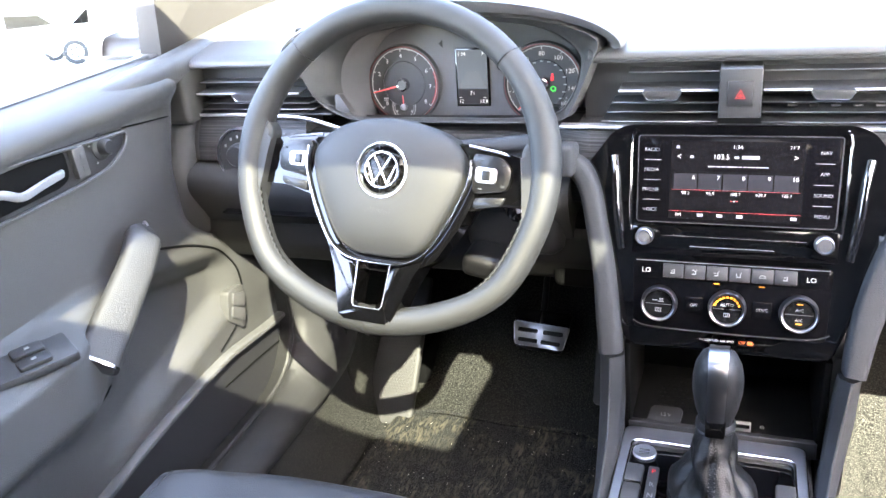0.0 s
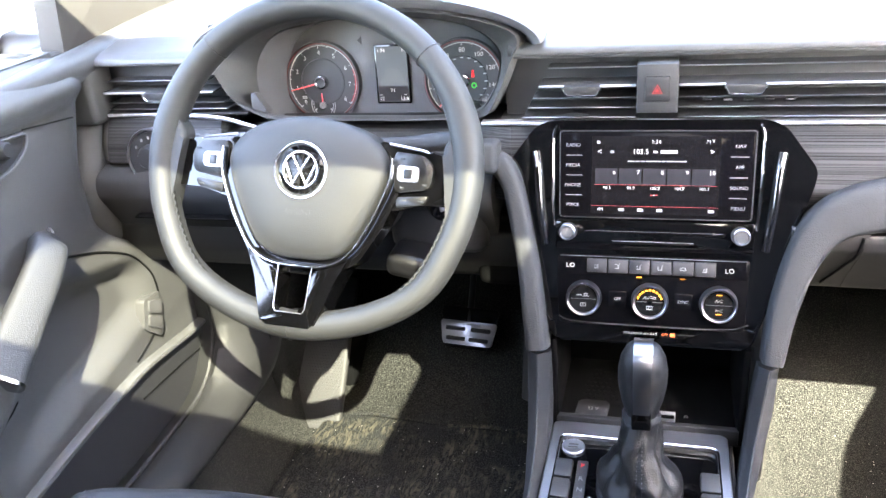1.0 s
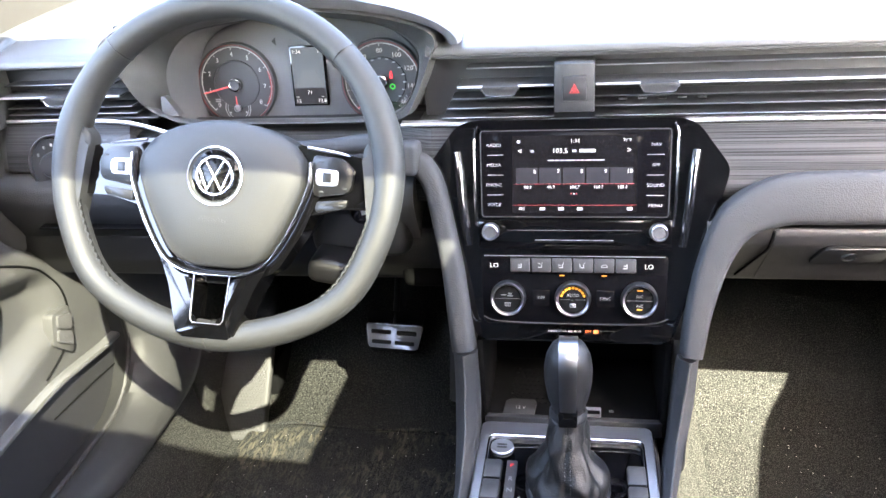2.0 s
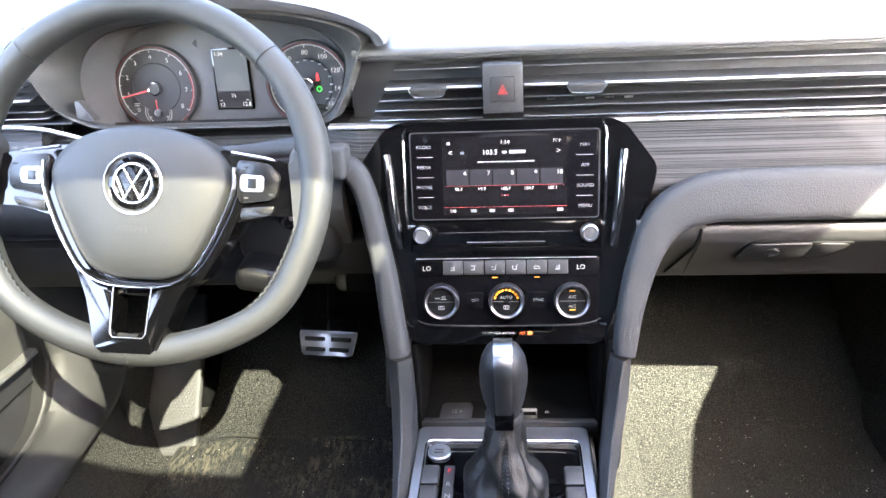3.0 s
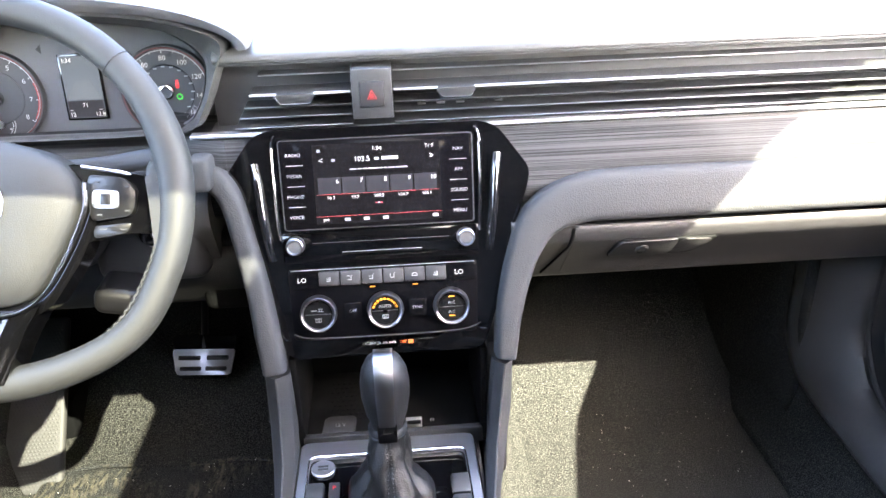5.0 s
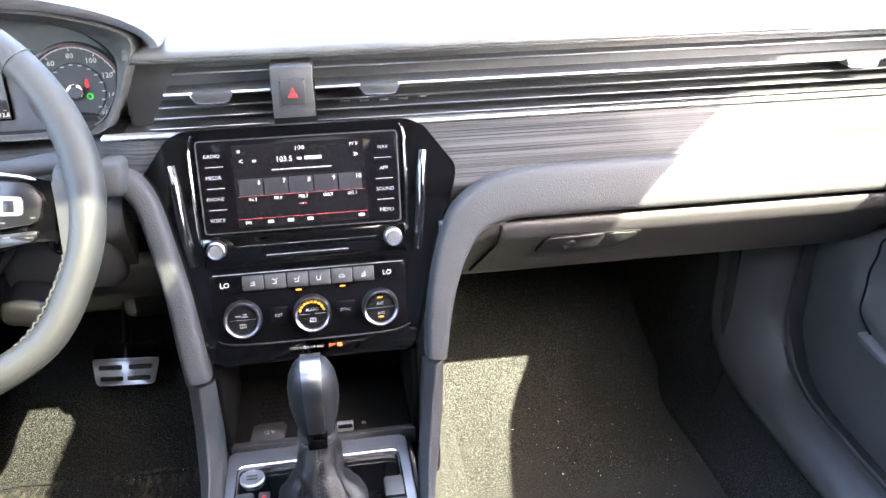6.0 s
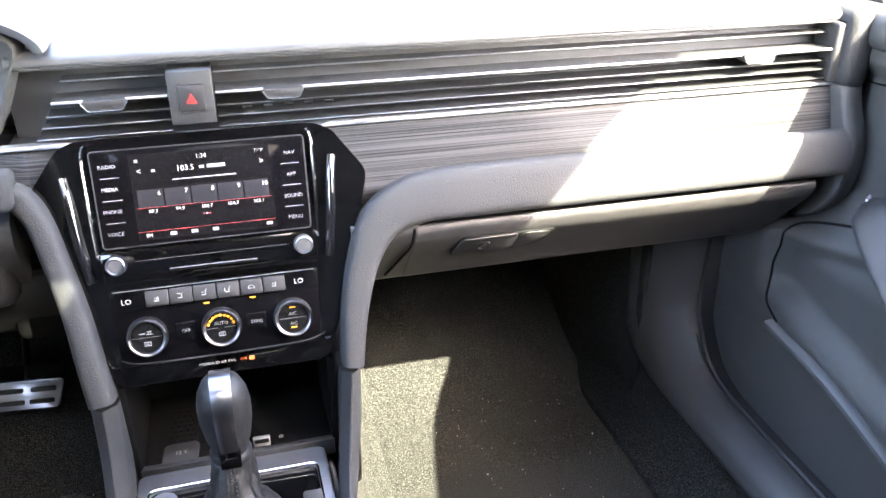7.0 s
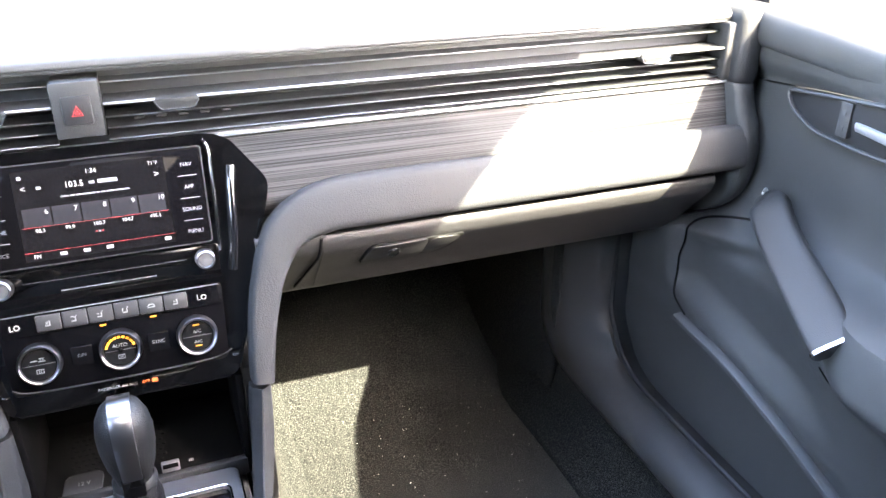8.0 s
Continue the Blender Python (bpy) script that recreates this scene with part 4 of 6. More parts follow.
part("screen_frame", sweep(smooth_path([FACE @ Vector((x, y, 0.0032)) for x, y in rounded([(-0.1070, -0.001), (0.1070, -0.001), (0.1085, 0.0995), (-0.1085, 0.0995)], 0.004, 3)], 1, closed=True), 0.0014, 0.002, FACE.to_3x3() @ Vector((0, 0, 1)), 6, closed=True), TRIM, gt)
part("picture", rbox(FACE, -0.071, 0.071, 0.004, 0.0935, 0.003, 0.0043, 0), TILE_DIM, gt)
for i, (a, b) in enumerate((("RADIO", "NAV"), ("MEDIA", "APP"), ("PHONE", "SOUND"), ("VOICE", "MENU"))):
    text(FACE, a, -0.0925, 0.0830 - 0.0232 * i, 0.0056, WHITE, gt, "key_lettering", 0.0046)
    text(FACE, b, 0.0920, 0.0820 - 0.0232 * i, 0.0056, WHITE, gt, "key_lettering", 0.0046)
    if i < 3:
        for x, y in ((-0.091, 0.0715), (0.0915, 0.0705)):
            part("key_divider", rbox(FACE, x - 0.0095, x + 0.0095, y - 0.0003 - 0.0232 * i, y + 0.0003 - 0.0232 * i, 0.004, 0.0046, 0), WHITE, gt)
for w, x, y, s in (("1:34", 0.001, 0.0868, 0.0064), ("71°F", 0.0600, 0.0872, 0.0052), ("103.5", -0.0160, 0.0756, 0.0082), ("<", -0.062, 0.0755, 0.009), (">", 0.062, 0.0757, 0.009), ("FM", -0.060, 0.0085, 0.0052)):
    text(FACE, w, x, y, s, LIT, gt, "readout", 0.0046)
for x0, x1, y0, y1, m in ((0.0060, 0.0245, 0.0738, 0.0776, WHITE), (-0.002, 0.0030, 0.0742, 0.0768, WHITE), (-0.069, 0.069, 0.0375, 0.0378, RED_DIM), (-0.071, 0.071, 0.0128, 0.0131, RED_DIM), (-0.0655, -0.0620, 0.0850, 0.0882, WHITE), (-0.050, -0.0460, 0.0742, 0.0770, WHITE)):
    part("screen_bar", rbox(FACE, x0, x1, y0, y1, 0.004, 0.0047, 0), m, gt)
for i in range(5):
    x = -0.054 + 0.027 * i
    part("preset_tile", rbox(FACE, x - 0.0128, x + 0.0128, 0.0380, 0.0565, 0.004, 0.0046, 0), TILE, gt)
    text(FACE, str(6 + i), x + 0.009, 0.0520, 0.0070, LIT, gt, "preset_number", 0.0049)
    text(FACE, ("98.3", "99.9", "100.7", "104.7", "105.1")[i], x + 0.001, 0.0338, 0.0052, LIT, gt, "preset_frequency", 0.0048)
    if i < 4:
        xi = (-0.036, -0.0145, 0.0070, 0.0635)[i]
        part("menu_icon", rbox(FACE, xi - 0.0032, xi + 0.0032, 0.0070, 0.0105, 0.004, 0.0047, 0), WHITE, gt)
for i in range(3):
    part("page_dot", rbox(FACE, -0.0035 + 0.003 * i, -0.0020 + 0.003 * i, 0.0255, 0.0268, 0.004, 0.0047, 0), LIT if i == 1 else RED_DIM, gt)
for x0, x1 in ((-0.030, -0.0225), (-0.0212, -0.0168), (-0.0155, -0.0110), (-0.0098, 0.0022), (0.0034, 0.0066), (0.0078, 0.0116), (0.0128, 0.0200), (0.0212, 0.0345)):
    part("screen_bar", rbox(FACE, x0, x1, 0.0642, 0.0655, 0.004, 0.0047, 0), WHITE, gt)
part("media_panel", prism(FACE, rounded([(-0.112, -0.040), (0.112, -0.040), (0.112, -0.004), (-0.112, -0.004)], 0.005), -0.01, 0.0022, 0.001), GLOSS, IN)
part("slot", rbox(FACE, -0.045, 0.046, -0.0312, -0.0290, 0.0, 0.0030, 0.0005), DEEP, IN)
part("slot_edge", rbox(FACE, -0.045, 0.046, -0.0288, -0.0282, 0.0, 0.0034, 0), SILVER, IN)
part("slot_edge", rbox(FACE, -0.078, 0.078, -0.0172, -0.0166, 0.0, 0.0028, 0), HARD, IN)
for x, nm in ((-0.0965, "power_knob"), (0.0965, "tuning_knob")):
    q = FACE @ Matrix.Translation((x, -0.0180, 0))
    kb = part(nm, lathe(q, [(0, 0.017), (0.0070, 0.017), (0.0082, 0.0185), (0.0098, 0.017), (0.0104, 0.0)], 36), INSERT, IN, "round satin silver knob")
    part("knob_face", lathe(q, [(0, 0.0174), (0.0068, 0.0174), (0.0069, 0.016)], 30), HARD if x > 0 else PALE, kb)

# ---- climate panel ----
CP = thing("climate_panel", "gloss black climate panel with three dials and a key row", "climate control")
part("plate", prism(FACE, rounded([(-0.106, -0.130), (0.106, -0.130), (0.109, -0.046), (-0.109, -0.046)], 0.006), -0.01, 0.0015, 0.001), PIANO, CP)
part("key_bar", rbox(FACE, -0.1060, 0.1060, -0.0695, -0.0470, 0, 0.0028, 0.0015), PIANO, CP)
part("bar_edge", rbox(FACE, -0.1050, 0.1050, -0.0478, -0.0472, 0, 0.0034, 0), SILVER, CP)
SEATED = ((-0.0034, 0.0010, -0.0026, -0.0016), (0.0002, 0.0012, -0.0026, 0.0022), (0.0014, 0.0022, 0.0026, 0.0036))
HEATED = ((-0.0030, 0.0016, -0.0030, -0.0018), (0.0006, 0.0018, -0.0030, 0.0024), (-0.0022, -0.0016, -0.0008, 0.0014), (-0.0008, -0.0002, -0.0008, 0.0014))
KEY_SYMBOLS = (HEATED, SEATED + ((-0.0036, -0.0012, 0.0022, 0.0030), (-0.0012, -0.0006, 0.0012, 0.0030)), SEATED + ((-0.0036, -0.0014, 0.0004, 0.0012),), SEATED + ((-0.0040, -0.0030, -0.0012, 0.0022),), ((-0.0036, 0.0036, -0.0018, -0.0011), (-0.0036, -0.0030, -0.0018, 0.0002), (0.0030, 0.0036, -0.0018, 0.0002), (-0.0020, 0.0020, 0.0012, 0.0019), (-0.0030, -0.0018, 0.0000, 0.0012), (0.0018, 0.0030, 0.0000, 0.0012)), HEATED)
for i in range(6):
    x = -0.0620 + 0.0245 * i
    kx = part("key", rbox(FACE, x - 0.0116, x + 0.0116, -0.0665, -0.0500, 0, 0.0052, 0.0012), KEY, CP)
    part("key_symbol", merge(*[rbox(FACE, x + a, x + b, -0.0585 + c, -0.0585 + d, 0.005, 0.0057, 0) for a, b, c, d in KEY_SYMBOLS[i]]), WHITE, kx)
    if i in (2, 4):
        part("key_lamp", rbox(FACE, x - 0.0030, x + 0.0030, -0.0712, -0.0700, 0, 0.0032, 0), AMBER, kx)
for x in (-0.0930, 0.0870):
    text(FACE, "LO", x, -0.0592, 0.0080, LIT, CP, "temperature_readout", 0.0034)
for x, nm, words in ((-0.0765, "defrost_dial", ("", "")), (0.0, "fan_dial", ("AUTO", "")), (0.0765, "air_dial", ("A/C", "A/C"))):
    q = FACE @ Matrix.Translation((x, -0.0980, 0))
    d = part(nm, lathe(q, [(0.0166, 0.010), (0.0174, 0.0130), (0.0190, 0.0138), (0.0204, 0.0118), (0.0213, 0.0)], 48), INSERT, CP)
    part("dial_face", lathe(q, [(0, 0.0100), (0.0170, 0.0100), (0.0170, 0.004)], 40), DEEP, d)
    part("face_line", rbox(q, -0.0150, 0.0150, -0.0003, 0.0003, 0.010, 0.0106, 0), HARD, d)
    if words[0]:
        text(q, words[0], 0, 0.0050, 0.0052, WHITE, d, "dial_lettering", 0.0107)
    else:
        part("dial_symbol", merge(rbox(q, -0.0075, -0.0015, 0.0040, 0.0050, 0.010, 0.0107, 0), rbox(q, -0.0005, 0.0062, 0.0030, 0.0037, 0.010, 0.0107, 0), rbox(q, 0.0005, 0.0052, 0.0060, 0.0067, 0.010, 0.0107, 0), rbox(q, 0.0015, 0.0021, 0.0037, 0.0060, 0.010, 0.0107, 0), rbox(q, 0.0036, 0.0042, 0.0037, 0.0060, 0.010, 0.0107, 0)), WHITE, d)
    if words[1]:
        text(q, words[1], 0, -0.0062, 0.0050, WHITE, d, "dial_lettering", 0.0107)
        part("dial_lamp", rbox(q, -0.0032, 0.0032, -0.0110, -0.0098, 0.010, 0.0107, 0), AMBER, d)
        part("dial_lamp", rbox(q, -0.0032, 0.0032, 0.0115, 0.0126, 0.010, 0.0107, 0), AMBER, d)
    else:
        part("dial_symbol", merge(*[rbox(q, a, b, c, e, 0.010, 0.0107, 0) for a, b, c, e in ((-0.0034, 0.0034, -0.0053, -0.0047), (-0.0034, 0.0034, -0.0091, -0.0085), (-0.0034, -0.0028, -0.0091, -0.0047), (0.0028, 0.0034, -0.0091, -0.0047), (-0.0012, -0.0006, -0.0080, -0.0056), (0.0006, 0.0012, -0.0080, -0.0056))]), WHITE, d)
    if nm == "fan_dial":
        part("fan_cap", lathe(q, [(0, 0.012), (0.0022, 0.012), (0.003, 0.010)], 16), GLOSS, d)
        for k in range(9):
            a = radians(20 + 140 * k / 8)
            part("fan_step", rbox(q @ Matrix.Rotation(a, 4, "Z"), 0.0128, 0.0152, -0.0015, 0.0015, 0.010, 0.0107, 0), AMBER, d)
for x, w in ((-0.0370, "OFF"), (0.0375, "SYNC")):
    k = part("side_key", rbox(FACE, x - 0.0105, x + 0.0105, -0.1080, -0.0880, 0, 0.0040, 0.0012), PIANO, CP)
    text(FACE, w, x, -0.0975, 0.0050, WHITE, k, "key_lettering", 0.0044)
part("lower_lip", sweep(smooth_path([FACE @ Vector((x, y, 0.0025)) for x, y in ((-0.106, -0.1215), (-0.085, -0.1275), (0.0, -0.1290), (0.085, -0.1275), (0.110, -0.1205))], 6), 0.0016, 0.003, FACE.to_3x3() @ Vector((0, 0, 1)), 6), TRIM, CP)
text(FACE, "PASSENGER AIR BAG", -0.0095, -0.1385, 0.0042, WHITE, CP, "warning_lettering", 0.0008)
text(FACE, "OFF", 0.0185, -0.1385, 0.0044, ORANGE, CP, "warning_lettering", 0.0008)
part("warning_lamp", rbox(FACE, 0.0245, 0.0300, -0.1405, -0.1365, 0, 0.0009, 0), ORANGE, CP)

# ---- centre console ----
CC = thing("centre_console", "grey centre console with a silver frame round the gear lever", "centre console")
for side in (-1, 1):
    # two-faced rails that run down from the dash and back along the tray
    stations = ((0.937, 0.3945, 0.1160, 0.1290, 0.1430), (0.925, 0.345, 0.1145, 0.1285, 0.1415), (0.895, 0.300, 0.1145, 0.1270, 0.1395), (0.84, 0.275, 0.1170, 0.1260, 0.1350), (0.70, 0.262, 0.1180, 0.1250, 0.1300), (0.40, 0.262, 0.1180, 0.1250, 0.1300)) if side < 0 else ((0.937, 0.3945, 0.1230, 0.1340, 0.1450), (0.925, 0.345, 0.1165, 0.1290, 0.1415), (0.895, 0.300, 0.1090, 0.1200, 0.1310), (0.84, 0.275, 0.1020, 0.1100, 0.1170), (0.70, 0.262, 0.0990, 0.1050, 0.1110), (0.40, 0.262, 0.0990, 0.1050, 0.1110))
    rings = []
    for y, z, a, b, c in stations:
        s = Vector((0, -0.55, 0.83)) if z < 0.37 else Vector((0, -0.95, 0.31))
        base = Vector((0, y, z))
        rings.append([base + Vector((side * x, 0, 0)) + s * h for x, h in ((a, -0.05), (a, -0.007), (a + 0.002, -0.004), (b - 0.001, 0.0095), (b + 0.001, 0.0098), (c - 0.002, -0.003), (c, -0.006), (c, -0.06))])
    part("rail", loft(rings), SOFT, CC)
    part("side_wall", rbox(ID, *sorted((side * 0.090, side * (0.128 if side < 0 else 0.110))), 0.30, 1.5, 0.0, 0.235, 0.006), HARD, CC)
    part("side_wall", rbox(ID, *sorted((side * 0.1165, side * 0.1440)), 0.965, 1.2, 0.2, 0.405, 0.006), TRIM, CC)
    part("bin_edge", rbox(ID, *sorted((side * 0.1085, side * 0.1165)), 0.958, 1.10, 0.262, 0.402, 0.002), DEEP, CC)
# bin lining is near-black: the shade inside it is put into the colour
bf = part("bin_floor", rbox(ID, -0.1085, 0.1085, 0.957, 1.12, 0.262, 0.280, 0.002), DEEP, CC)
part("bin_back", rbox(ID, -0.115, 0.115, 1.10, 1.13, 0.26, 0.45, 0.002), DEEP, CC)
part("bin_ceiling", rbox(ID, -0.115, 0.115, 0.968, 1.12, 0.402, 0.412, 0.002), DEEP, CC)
part("bin_lip", rbox(ID, -0.1110, 0.1110, 0.9565, 0.965, 0.262, 0.2865, 0.002), DARK, CC)
mt = []
for i in range(14):
    for j in range(9):
        mt.append(lathe(Matrix.Translation((-0.080 + 0.0075 * i + 0.00375 * (j % 2), 0.998 + 0.0095 * j, 0.2800)), [(0, 0.0010), (0.0018, 0.0008), (0.0026, 0.0)], 6))
part("rubber_mat", merge(*mt), DEEP, bf)
SK = Matrix.Translation((-0.066, 0.982, 0.2800)) @ Matrix.Rotation(radians(12), 4, "X")
sk = part("socket_flap", prism(SK, rounded([(-0.024, -0.016), (0.017, -0.016), (0.020, 0.014), (-0.020, 0.014)], 0.006), -0.004, 0.0045, 0.0020), DARK, bf, "black hinged socket flap")
text(SK, "12 V", -0.001, -0.001, 0.0075, WHITE, sk, "lettering", 0.0050)
part("flap_hinge", rbox(SK, -0.014, 0.012, 0.0135, 0.0165, 0.0, 0.0040, 0.001), DEEP, sk)
part("usb_port", rbox(Matrix.Translation((0.026, 0.974, 0.2860)), -0.010, 0.010, -0.003, 0.003, -0.006, 0.0065, 0.001), SILVER, bf)
part("usb_slot", rbox(Matrix.Translation((0.026, 0.9718, 0.2860)), -0.0085, 0.0085, -0.003, 0.003, 0.0012, 0.0055, 0), DEEP, bf)
for k in (-1, 0, 1):
    part("usb_mark", rbox(Matrix.Translation((0.049, 0.974, 0.2870)), -0.0004 + 0.002 * k, 0.0004 + 0.002 * k, -0.0005, 0.0005, 0, 0.004 if k == 0 else 0.0028, 0), WHITE, bf)
tray = part("tray", rbox(ID, -0.115, 0.100, 0.40, 0.945, 0.18, 0.2755, 0.002), GLOSS, CC)


def frame_ring(z0, z1, x, y0, y1, w, wf, mat, name):
    """A flat frame with rounded corners and an open middle."""
    a = rounded([(-x, y0), (x, y0), (x - 0.003, y1), (-x + 0.003, y1)], 0.010)
    b = rounded([(-x + w, y0 + w), (x - w, y0 + w), (x - w - 0.004, y1 - wf), (-x + w + 0.004, y1 - wf)], 0.010)
    rings = [[Vector((p[0], p[1], z)) for p in o] for o, z in ((a, z0), (a, z1 - 0.002), ([(p[0] * 0.985, p[1] - 0.0015) for p in a], z1), (b, z1), ([(p[0] * 0.985, p[1] - 0.0015) for p in b], z1 - 0.003), (b, z0))]
    ob = part(name, loft(rings, path_closed=True), mat, CC)
    ob.data.transform(Matrix.Translation((-0.0080, 0, 0)))
    return ob


fr = frame_ring(0.258, 0.280, 0.1090, 0.42, 0.956, 0.0110, 0.0275, GUNMETAL, "silver_frame")
part("frame_edge", sweep([Vector((x, y, 0.2800)) for x, y in rounded([(-0.1060, 0.436), (0.0900, 0.436), (0.0860, 0.928), (-0.1020, 0.928)], 0.010)], 0.0022, 0.003, (0, 0, 1), 8, closed=True), CHROME, fr)
sb = part("start_button", lathe(Matrix.Translation((-0.0850, 0.911, 0.2735)), [(0, 0.0042), (0.0110, 0.0043), (0.0130, 0.0046), (0.0142, 0.0036), (0.0146, 0.0)], 40), GUNMETAL, CC, "round brushed silver start button")
for dy in (0.002, -0.003):
    part("button_marking", rbox(Matrix.Translation((-0.0850, 0.911 + dy, 0.2782)), -0.006, 0.006, -0.0011, 0.0011, 0, 0.0006, 0), HARD, sb)
for side in (-1, 1):
    for k in range(3):
        y = 0.884 - 0.034 * k
        x0, x1 = (-0.1040, -0.0815) if side < 0 else (0.0640, 0.0865)
        ky = part("console_key", rbox(ID, x0, x1, y - 0.032, y, 0.265, 0.2815, 0.003), TRIM, CC)
        part("key_edge", rbox(ID, x0 + 0.001, x1 - 0.001, y - 0.033, y - 0.0318, 0.270, 0.2812, 0), CHROME, ky)
gi = part("gear_scale", rbox(ID, -0.0765, -0.0640, 0.76, 0.885, 0.272, 0.2785, 0.001), TRIM, CC)
for k, w in enumerate("PRND"):
    text(Matrix.Translation((-0.0702, 0.872 - 0.0185 * k - (0.004 if k else 0) + 0.003, 0.2785)), w, 0, 0, 0.0095, RED if w == "P" else WHITE, gi, "gear_letter", 0.0006)
text(Matrix.Translation((-0.0580, 0.825, 0.2755)), "+", 0, 0, 0.010, WHITE, CC, "gear_letter", 0.0012)
for side in (-1, 1):
    part("cup_ring", lathe(Matrix.Translation((side * 0.052, 0.853, 0.2755)), [(0.010, 0.0), (0.011, 0.0025), (0.013, 0.0025), (0.014, 0.0)], 28), GLOSS, CC)

cv = part("console_carpet", grid_sheet(lambda y, k: Vector((0.122 + 0.092 * k ** 2.2, y, 0.006 + 0.215 * (1 - k) ** 1.6 + floor_height(0.2, y) * k)), steps(0.30, 1.55, 40), steps(0, 1, 10), (1, 0, 1)), CARPET)
tagged(solid(cv, 0.004, -1), "dark carpet turned up along the console", "carpet", kind="structure")

# ---- gear lever ----
GL = thing("gear_lever", "black leather gear lever with a silver insert and a stitched boot", "gear lever")
GX, GY = -0.0035, 0.862
knob = [(0.0005, 0.4702), (0.006, 0.4698), (0.012, 0.4680), (0.0190, 0.4620), (0.0238, 0.4510), (0.0260, 0.4360), (0.0257, 0.4180), (0.0225, 0.3970), (0.0185, 0.3830), (0.0165, 0.3740), (0.0, 0.3735)]
kn = part("knob", loft([[Vector((GX + r * math.cos(t), GY - 0.006 * ease(0.37, 0.47, z) + 1.12 * r * math.sin(t), z)) for t in (2 * math.pi * i / 36 for i in range(36))] for r, z in knob]), BOOT, GL, "", 60)
ins = smooth_path([(0.4690, 0.0100, -0.010), (0.4722, 0.0098, 0.000), (0.4705, 0.0098, 0.0110), (0.4630, 0.0097, 0.0222), (0.4480, 0.0096, 0.0292), (0.4280, 0.0094, 0.0302), (0.4060, 0.0090, 0.0268), (0.3900, 0.0088, 0.0232)], 4)


def insert_ring(z, w, d):
    y = GY - 0.006 * ease(0.37, 0.47, z) - d
    front = [Vector((GX + w * c, y - 0.0016 * (1 - c * c), z + 0.0006 * (1 - c * c))) for c in steps(-1, 1, 8)]
    return front + [Vector((GX + w, y + 0.008, z - 0.004)), Vector((GX - w, y + 0.008, z - 0.004))]


strip = loft([insert_ring(*p) for p in ins])
part("silver_insert", strip, INSERT, kn, "brushed silver insert")
part("insert_foot", rbox(plane_frame((GX, GY - 0.0215, 0.383), 12), -0.0105, 0.0105, -0.0125, 0.0085, -0.012, 0.0035, 0.002), GLOSS, kn)
part("collar", lathe(Matrix.Translation((GX, GY, 0)), [(0.0185, 0.3780), (0.0212, 0.3740), (0.0212, 0.3690), (0.0190, 0.3670)], 32), DARK, GL)
boot_rings = []
BOOT_PROFILE = smooth_path([(0.0195, 0.0200, 0.3705), (0.0205, 0.021, 0.362), (0.0235, 0.024, 0.349), (0.0265, 0.028, 0.334), (0.0320, 0.035, 0.318), (0.0400, 0.043, 0.303), (0.0440, 0.051, 0.288), (0.0430, 0.054, 0.276)], 4)
for k, (w, d, z) in enumerate(BOOT_PROFILE):
    rg = []
    f = k / (len(BOOT_PROFILE) - 1)
    slack = math.sin(math.pi * min(1, f * 1.05)) ** 0.7
    for i in range(72):
        t = 2 * math.pi * i / 72
        crease = abs(math.sin(3 * t + 3.0 * f + 0.8 * math.sin(5 * f))) ** 0.45 - 0.7
        fold = 1 + slack * (0.34 * crease + 0.16 * math.sin(2 * t - 6 * f + 1) + 0.16 * noise.noise(Vector((3 * math.cos(t), 3 * math.sin(t), 7 * f))))
        rg.append(Vector((GX + w * fold * math.cos(t), GY - 0.004 - 0.009 * f + d * fold * math.sin(t), z - 0.004 * slack * crease)))
    boot_rings.append(rg)
bt = part("boot", loft(boot_rings), HIDE, GL, "creased black leather boot with stitched seams", 70)
sts = []
for k in range(26):
    f = k / 26 * (len(boot_rings) - 1)
    i = int(f)
    for j in (53, 55):
        p = boot_rings[i][j].lerp(boot_rings[i + 1][j], f - i)
        sts.append(rbox(Matrix.Translation(p + Vector((0, -0.0004, 0))), -0.0005, 0.0005, -0.0007, 0.0006, -0.0011, 0.0011, 0))
part("seam_stitching", merge(*sts), HARD, bt)
part("boot_ring", sweep([Vector((GX + 0.045 * math.cos(t), GY - 0.012 + 0.058 * math.sin(t), 0.276)) for t in (2 * math.pi * i / 48 for i in range(48))], 0.008, 0.010, (0, 0, 1), 10, closed=True), DARK, GL)

